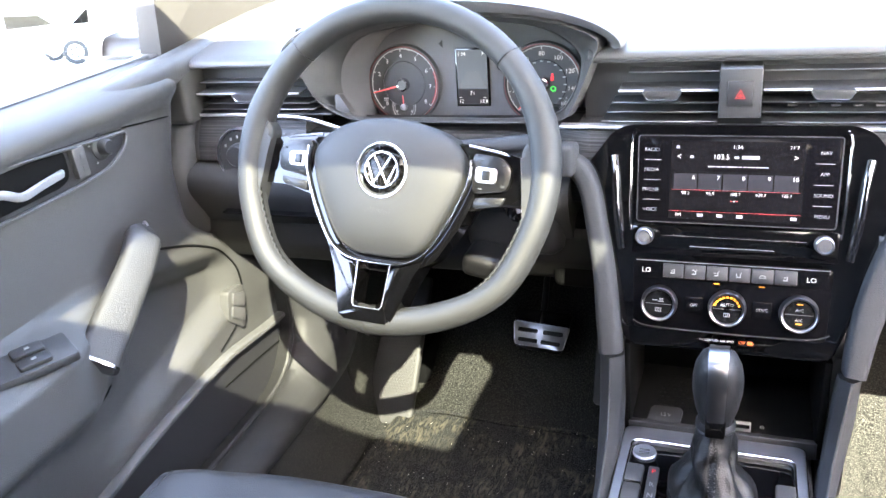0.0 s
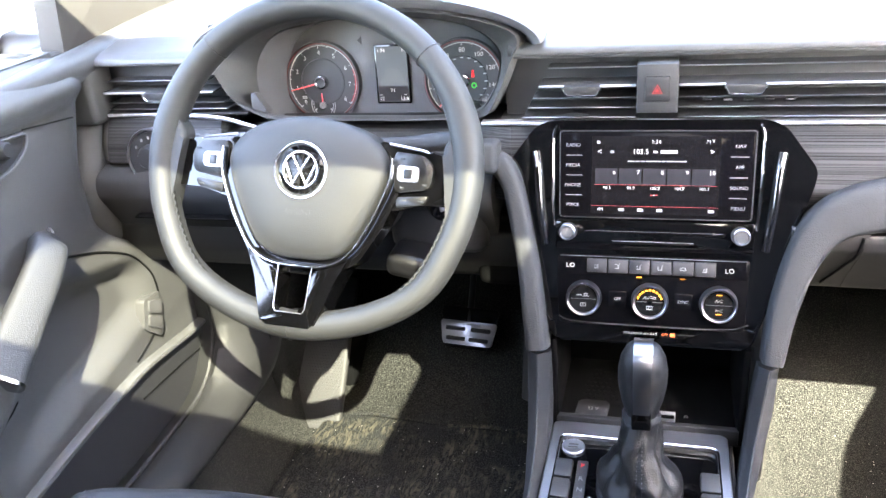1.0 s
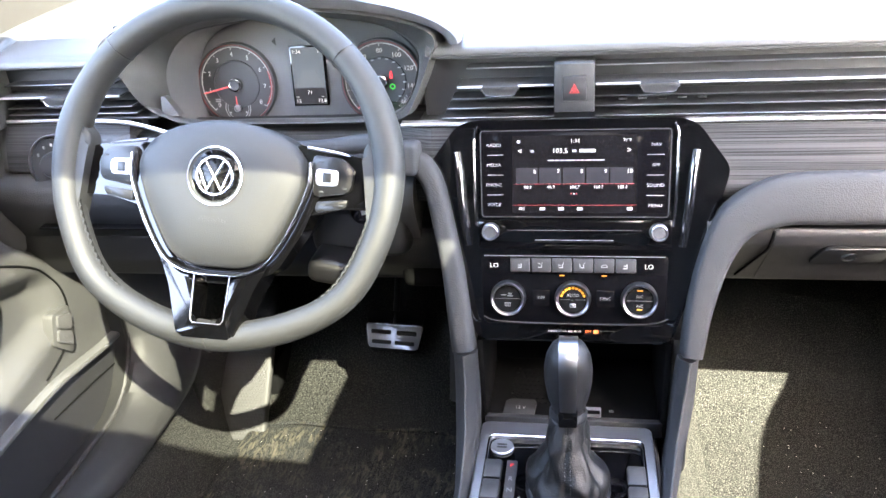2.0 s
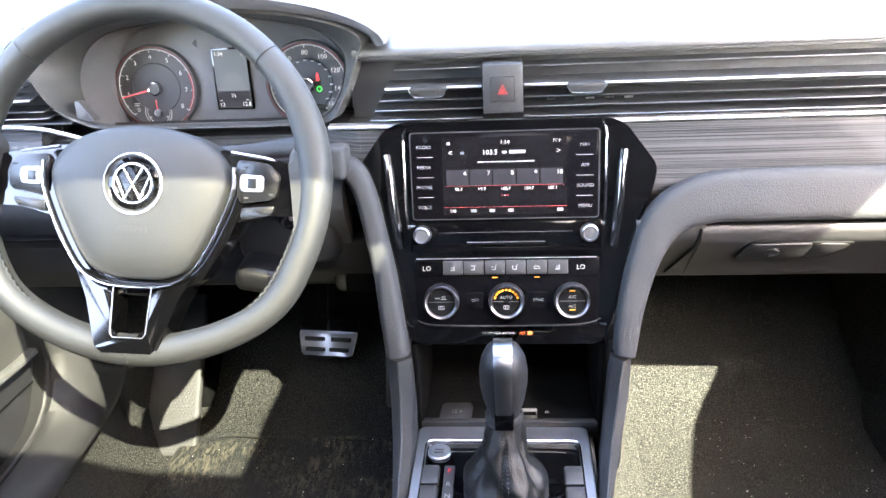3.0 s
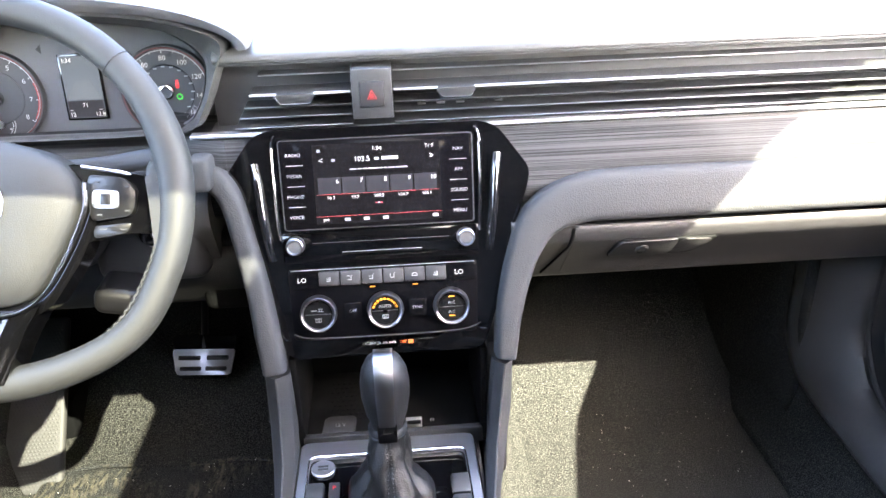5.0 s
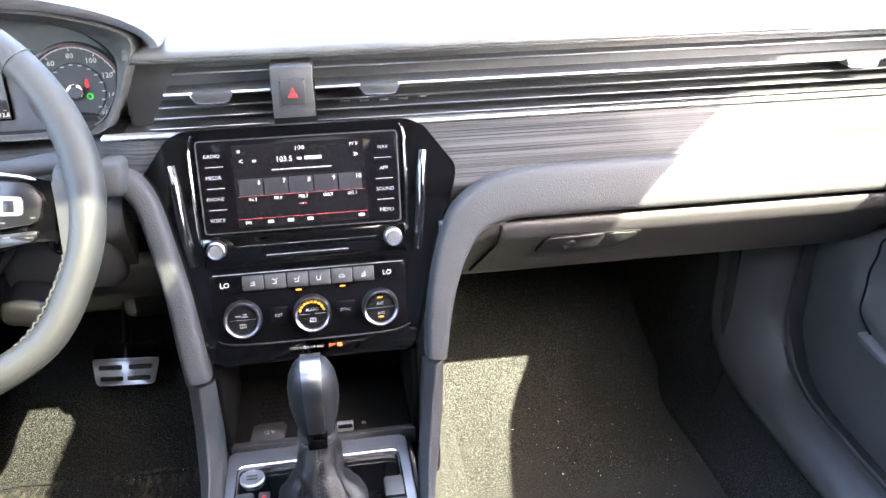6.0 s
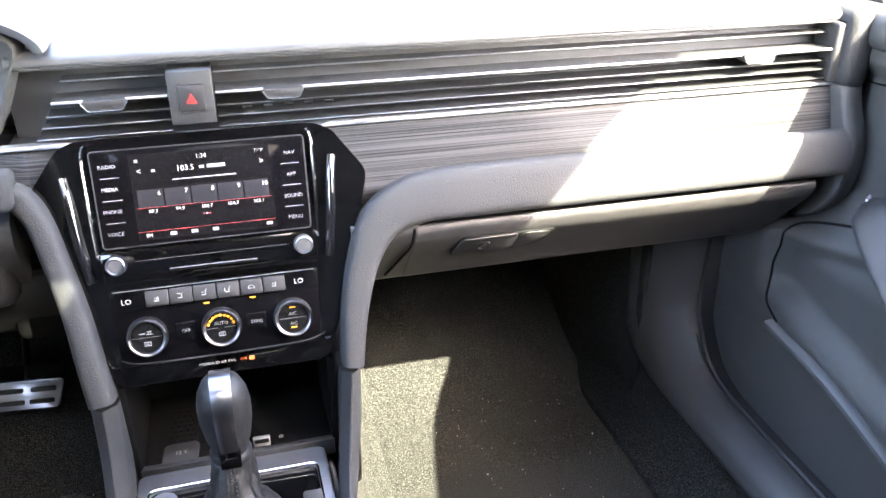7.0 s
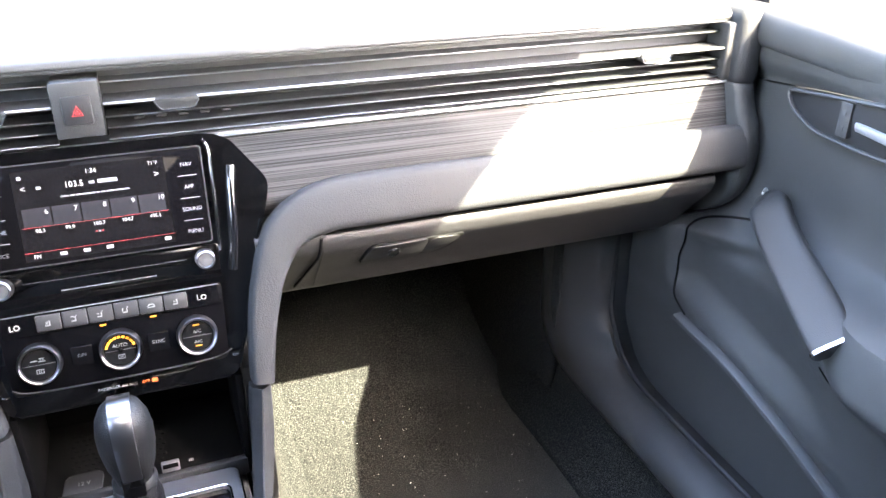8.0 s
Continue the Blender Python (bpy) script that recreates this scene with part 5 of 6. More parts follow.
# ---- doors ----
def make_door(side):
    """Door card in (y, z) on the plane x = 0.74; the passenger's mirrors the driver's."""
    driver = side < 0
    D = thing("door_1" if driver else "door_2", "grey front door panel with a diagonal pull handle" + (", a release switch and window keys" if driver else " and a lock switch"), "car door", kind="structure")

    def pt(x, y, z):
        return Vector((side * x, y, z))

    def strip_z(y):
        return 0.245 + 0.095 * (y - 0.55) / 0.45 if y < 1.0 else 0.340

    def front_y(z):
        top = 0.975 + 0.040 * ease(0.59, 0.72, z) if driver else 0.945
        return top + (1.20 - top) * ease(0.54, 0.35, z) - 0.22 * ease(0.20, 0.10, z) ** 1.5

    TOP = 0.757 if driver else 0.753

    def card(y, z):
        arm = 0.075 * ease(0.83, 0.64, y) * ease(0.36, 0.44, z) * ease(0.535, 0.50, z)
        belt = 0.014 * ease(0.690, 0.715, z) + 0.004 * ease(0.70, 0.60, z)
        soft = 0.040 if driver else 0.014
        over = 0.055 * max(0.0, (z - TOP + soft) / soft) ** 2.2
        inside = ease(1.055, 1.000, y) * ease(strip_z(y) + 0.004, strip_z(y) + 0.05, z) * ease(0.47 + 0.25 * (0.98 - y), 0.43 + 0.25 * (0.98 - y), z)
        low = 0.003 * ease(strip_z(y) + 0.01, strip_z(y) - 0.03, z)
        turn_in = 0.010 * ease(front_y(z) - 0.02, front_y(z), y)
        return pt(0.742 - arm - belt + over + 0.026 * inside * (1 - ease(0.83, 0.66, y)) + low + turn_in, y, z)

    def on_card(pts, off=0.001, n=6):
        out = []
        for p in smooth_path([(y, z, 0) for y, z in pts], n):
            q = card(p.x, p.y)
            out.append(q + Vector((-side * off, 0, 0)))
        return out

    zs = steps(0.10, TOP, 130)
    card_ob = part("door_card", grid_sheet(lambda u, z: card(-0.25 + (front_y(z) + 0.25) * u, z), steps(0, 1, 110), zs), DOOR, D)
    part("front_edge", grid_sheet(lambda u, z: card(front_y(z), z) + Vector((side * (0.11 if driver else 0.06) * u, 0.004 * u, 0)), (0, 0.03, 1), zs), DOOR, D)
    if driver:
        part("window_sill", rbox(ID, -0.858, -0.782, -0.25, 1.10, 0.68, 0.752, 0.008), DOOR, D)
        part("outer_skin", rbox(ID, -0.862, -0.80, -0.25, 1.02, 0.0, 0.70, 0.01), PAINT, D)
        part("glass_seal", rbox(ID, -0.792, -0.776, -0.25, 1.02, 0.750, 0.7575, 0.003), DOOR, D)
    else:
        part("window_sill", rbox(ID, 0.780, 0.815, -0.25, 0.93, 0.68, 0.749, 0.008), DOOR, D)
        part("outer_skin", rbox(ID, 0.790, 0.822, -0.25, 0.95, 0.06, 0.70, 0.006), PAINT, D)
    part("belt_seam", sweep(on_card([(0.985, 0.679), (0.94, 0.685), (0.896, 0.691)] if driver else [(0.943, 0.683), (0.89, 0.6885), (0.87, 0.690)], 0.0005, 4), 0.002, 0.002, (side, 0, 0), 6), DEEP, D)
    # inlay with the inner handle
    fwd = 0.016 if driver else 0.0
    ol = rounded([(0.878 + fwd, 0.6880), (0.868 + fwd, 0.670), (0.835 + fwd, 0.6530), (0.760 + fwd, 0.6500), (0.640, 0.6520), (0.45, 0.652), (0.45, 0.713), (0.66, 0.7110)], 0.018)
    frame_m = Matrix(((0, 0, -side, side * 0.7375), (1, 0, 0, 0), (0, 1, 0, 0), (0, 0, 0, 1)))
    inlay = part("handle_inlay", prism(frame_m, ol, -0.01, 0.001, 0.001), DARK, D)
    part("inlay_bezel", sweep(smooth_path([pt(0.7345, y, z) for y, z in ol], 1, closed=True), 0.0045, 0.006, (side, 0, 0), 8, closed=True), HARD, inlay)
    part("chrome_line", sweep(smooth_path([pt(0.7335, y, z) for y, z in ((0.868 + fwd, 0.6925), (0.80, 0.7005), (0.66, 0.7085), (0.46, 0.7110))], 5), 0.0016, 0.0022, (side, 0, 0), 6), CHROME, inlay)
    part("handle_recess", prism(frame_m, rounded([(0.772 + fwd, 0.664), (0.755 + fwd, 0.658), (0.60, 0.659), (0.60, 0.7055), (0.765 + 1.6 * fwd, 0.6985)], 0.012), -0.01, 0.0016, 0.0005), DEEP, inlay)
    part("inner_handle", sweep(smooth_path([pt(0.733, 0.776, 0.6740), pt(0.724, 0.735, 0.6750), pt(0.716, 0.700, 0.6760), pt(0.716, 0.675, 0.6880), pt(0.722, 0.64, 0.692)], 6), 0.010, 0.006, (side, 0, 0.2), 10, power=3), SILVER, inlay, "chrome inner door handle")
    lk = part("lock_switch", rbox(frame_m, 0.783 + 0.75 * fwd, 0.798 + fwd, 0.659, 0.696, 0, 0.009, 0.0015), HARD, inlay)
    for z in (0.669, 0.685):
        part("switch_mark", rbox(frame_m, 0.7885 + fwd, 0.7925 + fwd, z - 0.003, z + 0.003, 0.0085, 0.0096, 0), PALE, lk)
    if driver:
        mk = frame_m @ Matrix.Translation((0.849, 0.6815, 0))
        kk = part("mirror_knob", lathe(mk, [(0, 0.014), (0.008, 0.014), (0.010, 0.011), (0.011, 0.004), (0.016, 0.002), (0.017, 0.0)], 32), DARK, inlay)
        for a in (20, 100, 160, 230):
            part("knob_mark", rbox(mk @ Matrix.Rotation(radians(a), 4, "Z"), 0.0195, 0.0225, -0.001, 0.001, 0, 0.0016, 0), WHITE, kk)
    # pull handle: flat-faced bar with a bright ferrule at its foot
    pull = smooth_path([pt(0.745, 0.862, 0.528), pt(0.722, 0.853, 0.552), pt(0.702, 0.834, 0.558), pt(0.692, 0.800, 0.539), pt(0.684, 0.742, 0.506), pt(0.677, 0.690, 0.475)], 8)
    ph = part("pull_handle", sweep(pull, 0.044, 0.028, (-side * 0.8, -0.4, 0.45), 20, power=3.4, taper=lambda t: (1 + 0.16 * ease(0.5, 1, t), 1 + 0.1 * ease(0.5, 1, t))), TRIM, D)
    part("handle_ferrule", sweep([pull[-1], pull[-1] + (pull[-1] - pull[-2]).normalized() * 0.004], 0.0525, 0.0320, (-side * 0.8, -0.4, 0.45), 20, power=3.4), CHROME, ph)
    part("handle_top_edge", sweep(smooth_path([pt(0.738, 0.874, 0.546), pt(0.722, 0.868, 0.572), pt(0.700, 0.850, 0.577)], 5), 0.003, 0.003, (0, 0, 1), 6), SILVER, ph)
    # pocket: dark outline and a pale rim along its foot
    part("pocket_outline", sweep(on_card([(0.890, 0.520), (0.956, 0.495), (1.012, 0.463), (1.042, 0.430), (1.053, 0.395), (1.046, 0.352), (1.016, 0.321), (0.97, 0.304)] if driver else [(0.885, 0.522), (0.95, 0.500), (0.995, 0.476), (1.022, 0.440), (1.032, 0.395), (1.020, 0.350), (0.990, 0.328)], 0.0008), 0.0034, 0.003, (side, 0, 0), 6), DEEP, D)
    rim_line = [(1.178, 0.275), (1.098, 0.279), (1.03, 0.287), (0.958, 0.292), (0.816, 0.283), (0.684, 0.266), (0.40, 0.222)] if driver else [(1.000, 0.322), (0.96, 0.318), (0.88, 0.310), (0.77, 0.282), (0.66, 0.247), (0.40, 0.19)]
    part("pocket_rim", sweep(on_card(rim_line, 0.004), 0.011, 0.022, (side, 0, 0), 12, power=3), PALE, D)
    # below the rim the driver's card is coloured darker, standing for shade there
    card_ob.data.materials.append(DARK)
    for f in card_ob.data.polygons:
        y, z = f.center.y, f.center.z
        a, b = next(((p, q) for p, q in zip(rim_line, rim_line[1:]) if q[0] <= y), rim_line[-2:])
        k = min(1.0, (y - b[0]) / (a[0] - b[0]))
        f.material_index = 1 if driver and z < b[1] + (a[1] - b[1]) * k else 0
    part("arm_seam", sweep(smooth_path([card(y, z) + Vector((-side * 0.001, 0, 0)) for y, z in ((0.76, 0.385), (0.70, 0.388), (0.55, 0.392), (0.35, 0.395))], 5), 0.002, 0.002, (side, 0, 0), 6), DEEP, D)
    if driver:
        wk = Matrix.Translation((-0.697, 0.606, 0.5215)) @ Matrix.Rotation(radians(-28), 4, "Z") @ Matrix.Rotation(radians(8), 4, "Y")
        wp = part("window_switches", rbox(wk, -0.028, 0.022, -0.085, 0.062, -0.01, 0.0025, 0.004), TRIM, D)
        for dx in (-0.014, 0.009):
            for dy in (-0.05, 0.02):
                part("window_key", rbox(wk, dx - 0.009, dx + 0.009, dy - 0.018, dy + 0.016, 0, 0.008, 0.003), DARK, wp)
                part("key_mark", rbox(wk, dx - 0.002, dx + 0.002, dy - 0.003, dy + 0.002, 0.0075, 0.0086, 0), WHITE, wp)
        tk = frame_m @ Matrix.Translation((1.024, 0.352, -0.001))
        tb = part("release_bezel", prism(tk, rounded([(-0.027, -0.008), (0.009, -0.041), (0.020, -0.012), (0.029, 0.030), (-0.013, 0.035)], 0.007), -0.01, 0.005, 0.002), DOOR, D)
        for low, high in (((-0.0185, -0.006, 0.0095, -0.028), (-0.012, 0.0095, 0.0150, -0.0075)), ((-0.0110, 0.0130, 0.0160, -0.0040), (-0.005, 0.030, 0.0240, 0.0180))):
            part("release_key", prism(tk, rounded([low[:2], low[2:], high[2:], high[:2]], 0.003), 0, 0.0085, 0.002), HARD, tb)
        part("lower_seam", sweep(on_card([(1.150, 0.226), (1.06, 0.236), (0.96, 0.243)], 0.0006), 0.003, 0.003, (side, 0, 0), 6), DEEP, D)
    return D


make_door(-1)
passenger_door = make_door(1)
# towards its hinges the passenger door flares out to meet the end of the dashboard
for ob in passenger_door.children_recursive:
    for v in ob.data.vertices:
        v.co = Vector((0.06, 0.20, 0.93)) + (v.co - Vector((0.06, 0.20, 0.93))) * (1 + 0.13 * ease(0.35, 0.92, v.co.y) * ease(0.42, 0.58, v.co.z))

# side glass and the corner panels by the pillars
for side, nm in ((-1, "driver"), (1, "passenger")):
    sail = Matrix(((0, 0, -side, side * (0.785 if side < 0 else 0.848)), (1, 0, 0, 0), (0, 1, 0, 0), (0, 0, 0, 1)))
    tagged(part("corner_panel_" + nm, prism(sail, rounded([(1.047, 0.742), (1.64, 0.742), (1.64, 0.80), (1.30, 0.925), (1.092, 1.03)], 0.006), -0.03, 0.006, 0.004), TAUPE), "taupe corner panel at the foot of the windscreen pillar", "trim", kind="structure")

bt = part("belt_trim_driver", sweep(smooth_path([(-0.768, 0.86, 0.724), (-0.757, 0.95, 0.730), (-0.757, 1.05, 0.735), (-0.768, 1.14, 0.739), (-0.785, 1.28, 0.748), (-0.80, 1.45, 0.756)], 6), 0.046, 0.040, (0, 0, 1), 18, power=2.6), DOOR)
tagged(bt, "dark trim running from the door belt to the windscreen foot", "trim", kind="structure")
bt = part("belt_trim_passenger", sweep(smooth_path([(0.800, 0.45, 0.702), (0.812, 0.68, 0.7080), (0.822, 0.82, 0.7125), (0.827, 0.93, 0.7180), (0.830, 1.03, 0.7215), (0.834, 1.12, 0.7230), (0.842, 1.25, 0.728), (0.85, 1.45, 0.735)], 6), 0.050, 0.050, (0, 0, 1), 18, power=2.6), DOOR)
tagged(bt, "dark trim running from the door belt to the windscreen foot", "trim", kind="structure")

# ---- sills and kick panels ----
for side, nm in ((-1, "driver"), (1, "passenger")):
    inner = smooth_path([(0.652, y, z) for y, z in ((-0.6, 0.141), (0.3, 0.141), (0.85, 0.141), (1.02, 0.141), (1.12, 0.143), (1.186, 0.152), (1.228, 0.178), (1.246, 0.213), (1.250, 0.277), (1.250, 0.45), (1.25, 0.62))], 6)
    outer = smooth_path([(0.702, y, z) for y, z in ((-0.6, 0.175), (0.3, 0.175), (0.80, 0.175), (0.95, 0.177), (1.041, 0.182), (1.088, 0.200), (1.113, 0.225), (1.136, 0.26), (1.142, 0.297), (1.14, 0.42), (1.13, 0.62))], 6)

    def across(a, b, k):
        p = a.lerp(b, k) + Vector((-0.014 * math.sin(k * math.pi) ** 0.8, 0, 0.008 * math.sin(k * math.pi)))
        return Vector((side * p.x, p.y, p.z))

    rows = [[across(a, b, k) for k in steps(0, 1, 10)] + [Vector((side * (b.x + 0.012), b.y - 0.002, b.z - 0.012)), Vector((side * 0.86, b.y, b.z - 0.03))] for a, b in zip(inner, outer)]
    # passenger side coloured lighter to stand for the light that reaches it
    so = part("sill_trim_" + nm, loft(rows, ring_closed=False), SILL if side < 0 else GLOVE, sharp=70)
    tagged(solid(so, 0.004, -1), "dark plastic sill trim sweeping up into the kick panel", "trim", kind="structure")
    cw = part("sill_carpet_" + nm, grid_sheet(lambda y, k: Vector((side * (0.668 - 0.055 * (1 - k) ** 2), y, -0.01 + k * 0.155)), steps(-0.6, 1.62, 48), steps(0, 1, 10)), CARPET)
    tagged(solid(cw, 0.01), "dark carpet turned up along the sill", "carpet", kind="structure")
    fc = part("footwell_carpet_" + nm, grid_sheet(lambda y, z: Vector((side * (0.658 - 0.04 * ease(1.25, 1.5, y)), y, z)), steps(1.20, 1.75, 10), steps(-0.01, 0.62, 12)), CARPET)
    tagged(solid(fc, 0.015), "dark carpet lining the side of the footwell", "carpet", kind="structure")
    ss = part("door_seal_" + nm, sweep([Vector((side * (p.x + 0.012), p.y - 0.004, p.z - 0.002)) for p in outer], 0.010, 0.010, (side, 0, 0), 8), RUBBER)
    tagged(ss, "black rubber door seal", "seal", kind="structure")

# ---- pedals ----
BR = thing("brake_pedal", "brushed metal brake pedal with black rubber grips", "pedal")
BM = plane_frame((-0.342, 1.40, 0.118), 35) @ Matrix.Rotation(radians(-3), 4, "Z")
part("backing", prism(BM, rounded([(-0.057, 0.046), (0.057, 0.046), (0.045, -0.033), (-0.045, -0.033)], 0.008), -0.010, 0.000, 0.002), DEEP, BR)
plate = part("metal_plate", prism(BM, rounded([(-0.056, 0.020), (0.056, 0.020), (0.0475, -0.026), (-0.0475, -0.026)], 0.007), -0.004, 0.004, 0.0015), INSERT, BR)
for x0, x1, y0, y1 in ((-0.045, -0.005, 0.000, 0.009), (0.005, 0.045, 0.000, 0.009), (-0.042, -0.0030, -0.0190, -0.0105), (0.0030, 0.042, -0.0190, -0.0105)):
    part("grip", rbox(BM, x0, x1, y0, y1, 0.0, 0.0062, 0.003), RUBBER, plate)
part("arm", sweep(smooth_path([(-0.342, 1.41, 0.12), (-0.342, 1.50, 0.25), (-0.342, 1.50, 0.42)], 4), 0.02, 0.012, (1, 0, 0)), DARK, BR)
AC = thing("accelerator_pedal", "black accelerator pedal beside the console", "pedal")
part("pad", prism(plane_frame((-0.205, 1.34, 0.12), 40), rounded([(-0.022, 0.07), (0.026, 0.07), (0.032, -0.085), (-0.016, -0.085)], 0.008), -0.012, 0.0, 0.003), RUBBER, AC)
FR = thing("foot_rest", "ribbed black rubber foot rest beside the pedals", "foot rest")
FM = plane_frame((-0.615, 1.275, 0.070), 40)
fp = part("pad", rbox(FM, -0.060, 0.060, -0.095, 0.20, -0.010, 0.006, 0.008, 3), FOOT, FR)
part("wedge", rbox(ID, -0.664, -0.561, 1.33, 1.45, -0.01, 0.09, 0.01), DEEP, FR)
dots = []
for i in range(17):
    for j in range(50):
        q = FM @ Matrix.Translation((-0.049 + 0.006 * i + 0.003 * (j % 2), -0.085 + 0.0056 * j, 0.006))
        dots.append(q)
db = bmesh.new()
for q in dots:
    vs = [db.verts.new(q @ Vector((0.0020 * math.cos(a), 0.0020 * math.sin(a), 0.0))) for a in (0, 1.05, 2.09, 3.14, 4.19, 5.24)]
    tip = db.verts.new(q @ Vector((0, 0, 0.0011)))
    for k in range(6):
        db.faces.new((vs[k], vs[(k + 1) % 6], tip))
part("grip_dots", db, FOOT, FR)

# ---- mats ----
def make_mat(name, x0, x1, y0, y1, label):
    T = thing(name, label, "floor mat")
    bm = loft([[Vector((x, y, z + floor_height(x, y) + 0.003 * noise.noise(Vector((x * 6, y * 6, 0))))) for x, z in ((a, 0.001), (a, 0.010), (a + 0.006, 0.013), (b - 0.006, 0.013), (b, 0.010), (b, 0.001))] for y in steps(y0, y1, 24) for a, b in ((x0 + 0.02 * math.sin(y * 5), x1),)])
    part("carpet", bm, MAT, T)
    edge = smooth_path([(x, y, 0.010 + floor_height(x, y)) for x, y in ((x0 + 0.004, y0), (x0 + 0.004, (y0 + y1) / 2), (x0 + 0.02, y1 - 0.02), ((x0 + x1) / 2, y1), (x1 - 0.02, y1 - 0.02), (x1, (y0 + y1) / 2), (x1, y0))], 8)
    part("binding", sweep(edge, 0.006, 0.007, (0, 0, 1), 8), MAT, T)


make_mat("driver_mat", -0.585, -0.175, 0.55, 1.245, "black driver floor mat with dust and crumbs")

rng = random.Random(7)
cb = bmesh.new()
for k in range(420):
    right = k % 2
    x, y = (rng.uniform(0.30, 0.60), rng.uniform(0.75, 1.35)) if right else (rng.uniform(-0.62, -0.17), rng.uniform(0.75, 1.25))
    s = rng.uniform(0.0006, 0.0016)
    c = Vector((x, y, floor_height(x, y) + 0.0165))
    vs = [cb.verts.new(c + Vector((rng.uniform(-1, 1), rng.uniform(-1, 1), rng.uniform(-0.6, 1))) * s) for _ in range(4)]
    for f in ((0, 1, 2), (0, 1, 3), (1, 2, 3), (0, 2, 3)):
        cb.faces.new([vs[i] for i in f])
tagged(part("crumbs", cb, GRIT), "pale crumbs and grit scattered on the mats", "crumbs", kind="stuff")

# ---- seats ----
def make_seat(side, label):
    S = thing("front_seat", label, "seat", group="front seats")
    cx = side * 0.375

    def cushion(u, v):
        # u across, v from the rear to the rolled front edge
        y = 0.20 + (0.550 - 0.085 * abs(u) ** 3) * v
        front = ease(0.84, 1.0, v)
        z = (0.372 if side < 0 else 0.328) - 0.17 * front ** 2 + 0.012 * ease(0.5, 0.8, abs(u)) - 0.006 * (1 - u * u) + 0.002 * noise.noise(Vector((u * 3, v * 4, 0)))
        return Vector((cx + u * 0.235, y, z - 0.11 * ease(0.82, 1.0, abs(u)) ** 1.5))

    part("cushion", grid_sheet(cushion, steps(-1, 1, 48), steps(0, 1, 48)), LEATHER, S)
    part("cushion_side", rbox(ID, cx - 0.22, cx + 0.22, 0.22, 0.72, 0.10, 0.235, 0.03, 4), LEATHER, S)
    for u in (-0.80, 0.80):
        part("piping", sweep([cushion(u, v) + Vector((0, 0, 0.0005)) for v in steps(0.02, 0.97, 30)], 0.0022, 0.002, (0, 0, 1), 6), TRIM, S)
    part("backrest", rbox(Matrix.Translation((cx, 0.06, 0.3)) @ Matrix.Rotation(radians(18), 4, "X"), -0.23, 0.23, -0.12, 0.0, 0.0, 0.56, 0.05, 5), LEATHER, S)
    part("headrest", rbox(Matrix.Translation((cx, -0.135, 0.86)) @ Matrix.Rotation(radians(12), 4, "X"), -0.14, 0.14, -0.09, 0.01, 0.0, 0.19, 0.04, 5), LEATHER, S)
    for u in (-0.06, 0.06):
        part("headrest_post", sweep([Vector((cx + u, -0.155, 0.80)), Vector((cx + u, -0.175, 0.90))], 0.012, 0.012, (0, 1, 0), 10), CHROME, S)
    part("base", rbox(ID, cx - 0.17, cx + 0.17, 0.2, 0.66, 0.0, 0.12, 0.01), DEEP, S)


make_seat(-1, "black leather driver seat with a smooth rolled cushion")
make_seat(1, "black leather passenger seat with a smooth rolled cushion")

# ---- door mirror and what it shows ----
MR = thing("door_mirror", "pale door mirror outside the driver window", "door mirror")
mid = Vector((-1.005, 1.05, 0.815))
nrm = Vector((0.274, -0.960, 0.062)).normalized()
side_v = Vector((0, 0, 1)).cross(nrm).normalized()
up_v = nrm.cross(side_v)
MM = Matrix(((side_v.x, up_v.x, nrm.x, mid.x), (side_v.y, up_v.y, nrm.y, mid.y), (side_v.z, up_v.z, nrm.z, mid.z), (0, 0, 0, 1)))
shape = rounded([(-0.125, -0.066), (-0.025, -0.0845), (0.050, -0.0890), (0.0860, -0.072), (0.0985, 0.06), (0.08, 0.085), (-0.11, 0.075)], 0.030)
part("glass", prism(MM, shape, -0.004, 0.0), MIRROR, MR)
part("housing", prism(MM @ Matrix.Scale(-1, 4, (0, 0, 1)), [(x * 1.07, y * 1.09) for x, y in shape], 0.005, 0.09, 0.03, 4), PAINT, MR)
# foot coloured dark to stand for shade, since the sun strikes it here
part("foot", rbox(ID, -0.955, -0.818, 1.085, 1.170, 0.690, 0.768, 0.020, 5), DARK, MR)


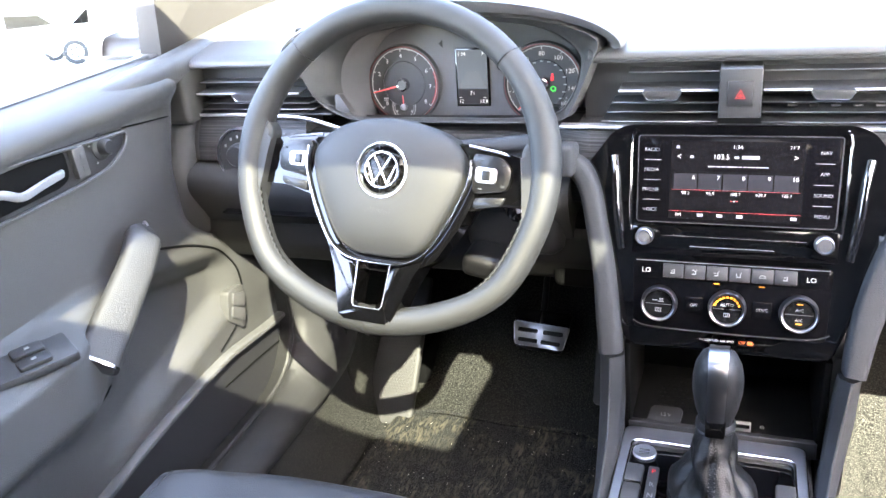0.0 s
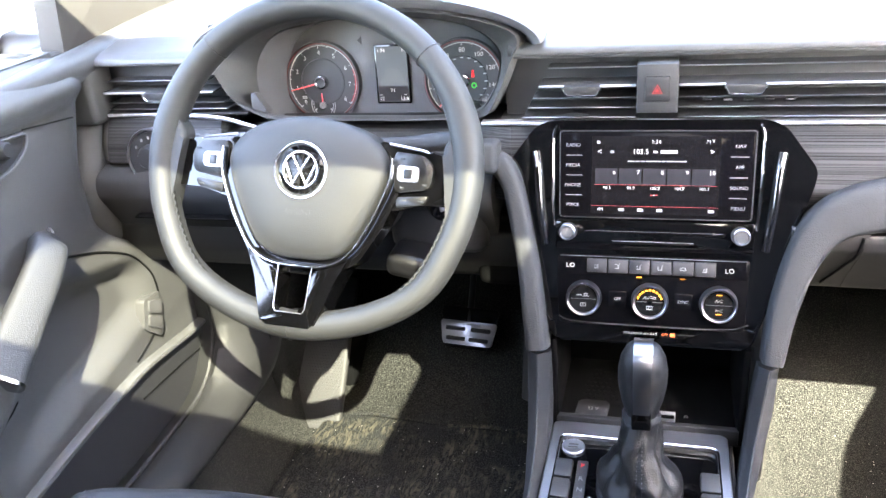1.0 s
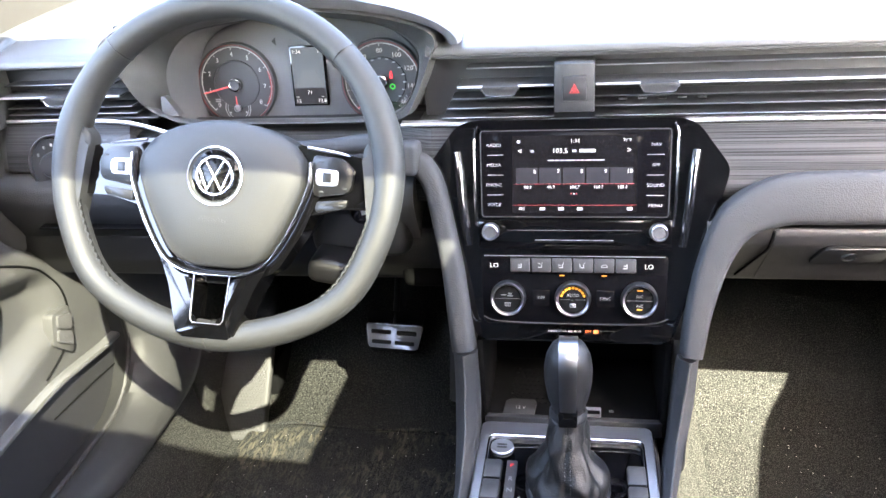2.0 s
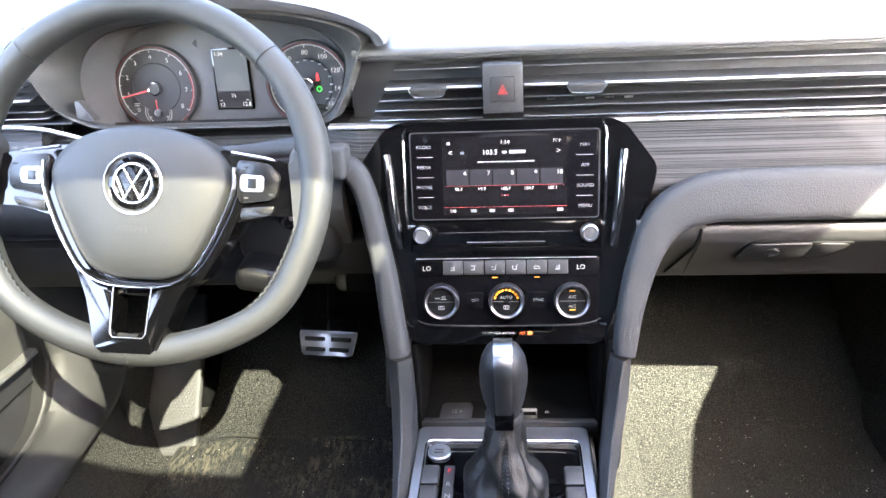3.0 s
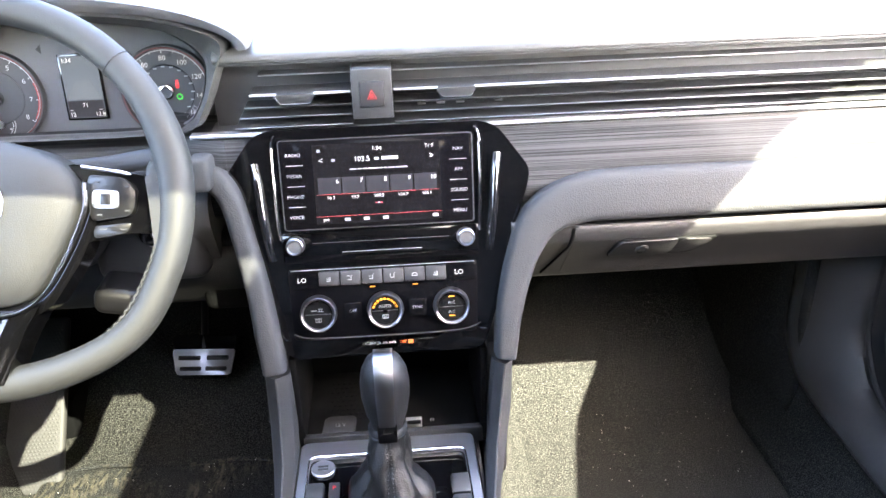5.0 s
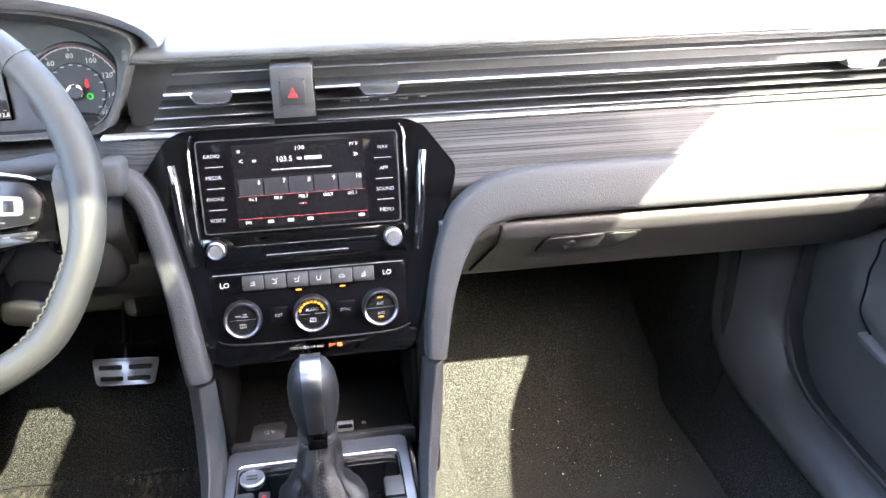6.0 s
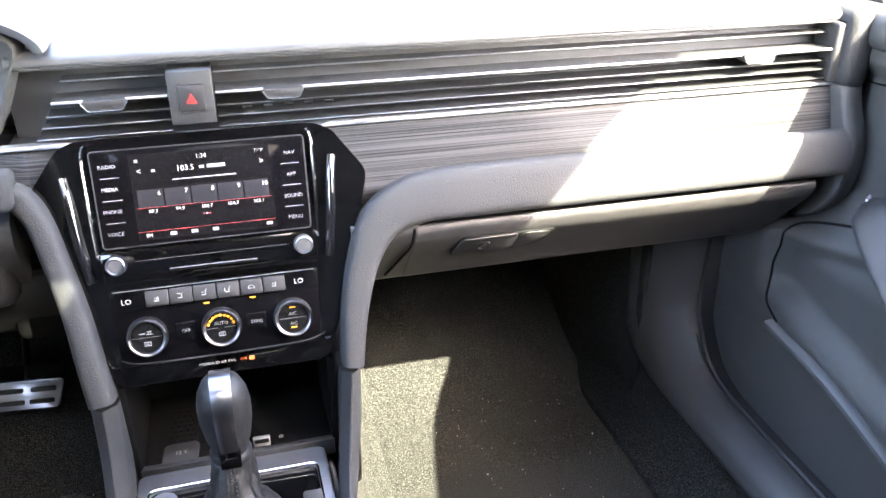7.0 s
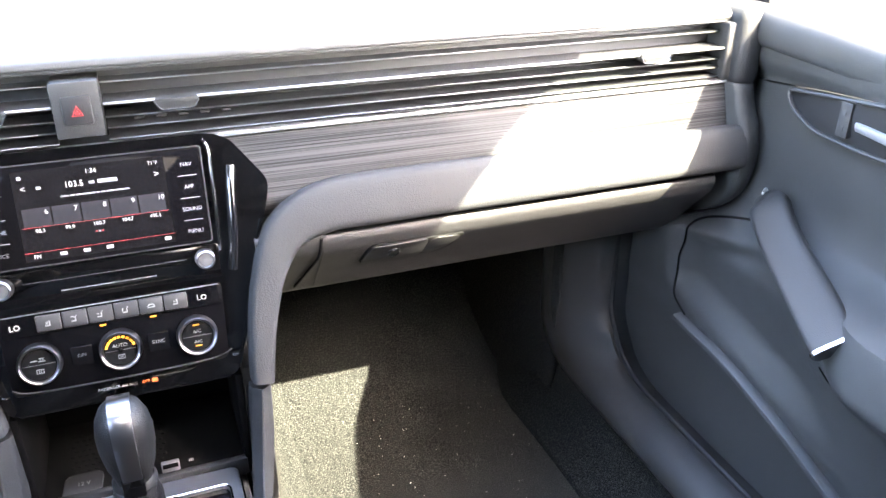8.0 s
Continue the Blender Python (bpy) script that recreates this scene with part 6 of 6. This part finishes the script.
def make_car(label, where, turn, paint):
    C = thing("parked_car", label, "car", group="parked cars")
    prof = [(-2.15, 0.35), (-2.2, 0.75), (-2.1, 0.98), (-1.55, 1.02), (-1.0, 1.45), (0.2, 1.52), (1.3, 1.45), (1.95, 1.05), (2.15, 0.95), (2.2, 0.4)]
    bm = loft([[Vector((x, y, z)) for x, z in rounded([(px, pz if pz < 1.1 else pz - d) for px, pz in prof], 0.12)] for y, d in ((-0.86, 0.06), (-0.80, 0.0), (0.80, 0.0), (0.86, 0.06))])
    part("body", bm, paint, C)
    for y in (-0.865, 0.865):
        for xs in ([(-1.35, 1.02), (-0.92, 1.38), (0.1, 1.42), (0.1, 1.02)], [(0.2, 1.02), (0.2, 1.42), (1.15, 1.36), (1.5, 1.05)]):
            part("window", prism(Matrix(((1, 0, 0, 0), (0, 0, math.copysign(1, y), y), (0, 1, 0, 0), (0, 0, 0, 1))), rounded(xs, 0.05), -0.02, 0.012), GLOSS, C)
        for x in (-1.38, 1.36):
            q = Matrix.Translation((x, y * 0.93, 0.32)) @ Matrix.Rotation(radians(-90 if y > 0 else 90), 4, "X")
            w = part("wheel", lathe(q, [(0.20, 0.085), (0.30, 0.085), (0.325, 0.05), (0.325, -0.06), (0.2, -0.06)], 32), RUBBER, C)
            part("rim", lathe(q, [(0, 0.06), (0.05, 0.07), (0.19, 0.075), (0.205, 0.085), (0.21, 0.06)], 32), SILVER, w)
            for k in range(5):
                part("opening", lathe(q @ Matrix.Rotation(radians(72 * k), 4, "Z") @ Matrix.Translation((0.125, 0, 0.075)), [(0, 0.006), (0.035, 0.006), (0.037, -0.01)], 10), DEEP, w)
    C.matrix_world = Matrix.Translation(where) @ Matrix.Rotation(radians(turn), 4, "Z")


make_car("white hatchback parked in bright sunlight", (-4.87, -22.2, -0.32), -13, PAINT)
make_car("grey saloon parked in bright sunlight", (-8.9, -24.9, -0.32), -13, SILVER)
make_car("grey saloon parked in bright sunlight", (-15.5, -28.5, -0.32), -60, SILVER)
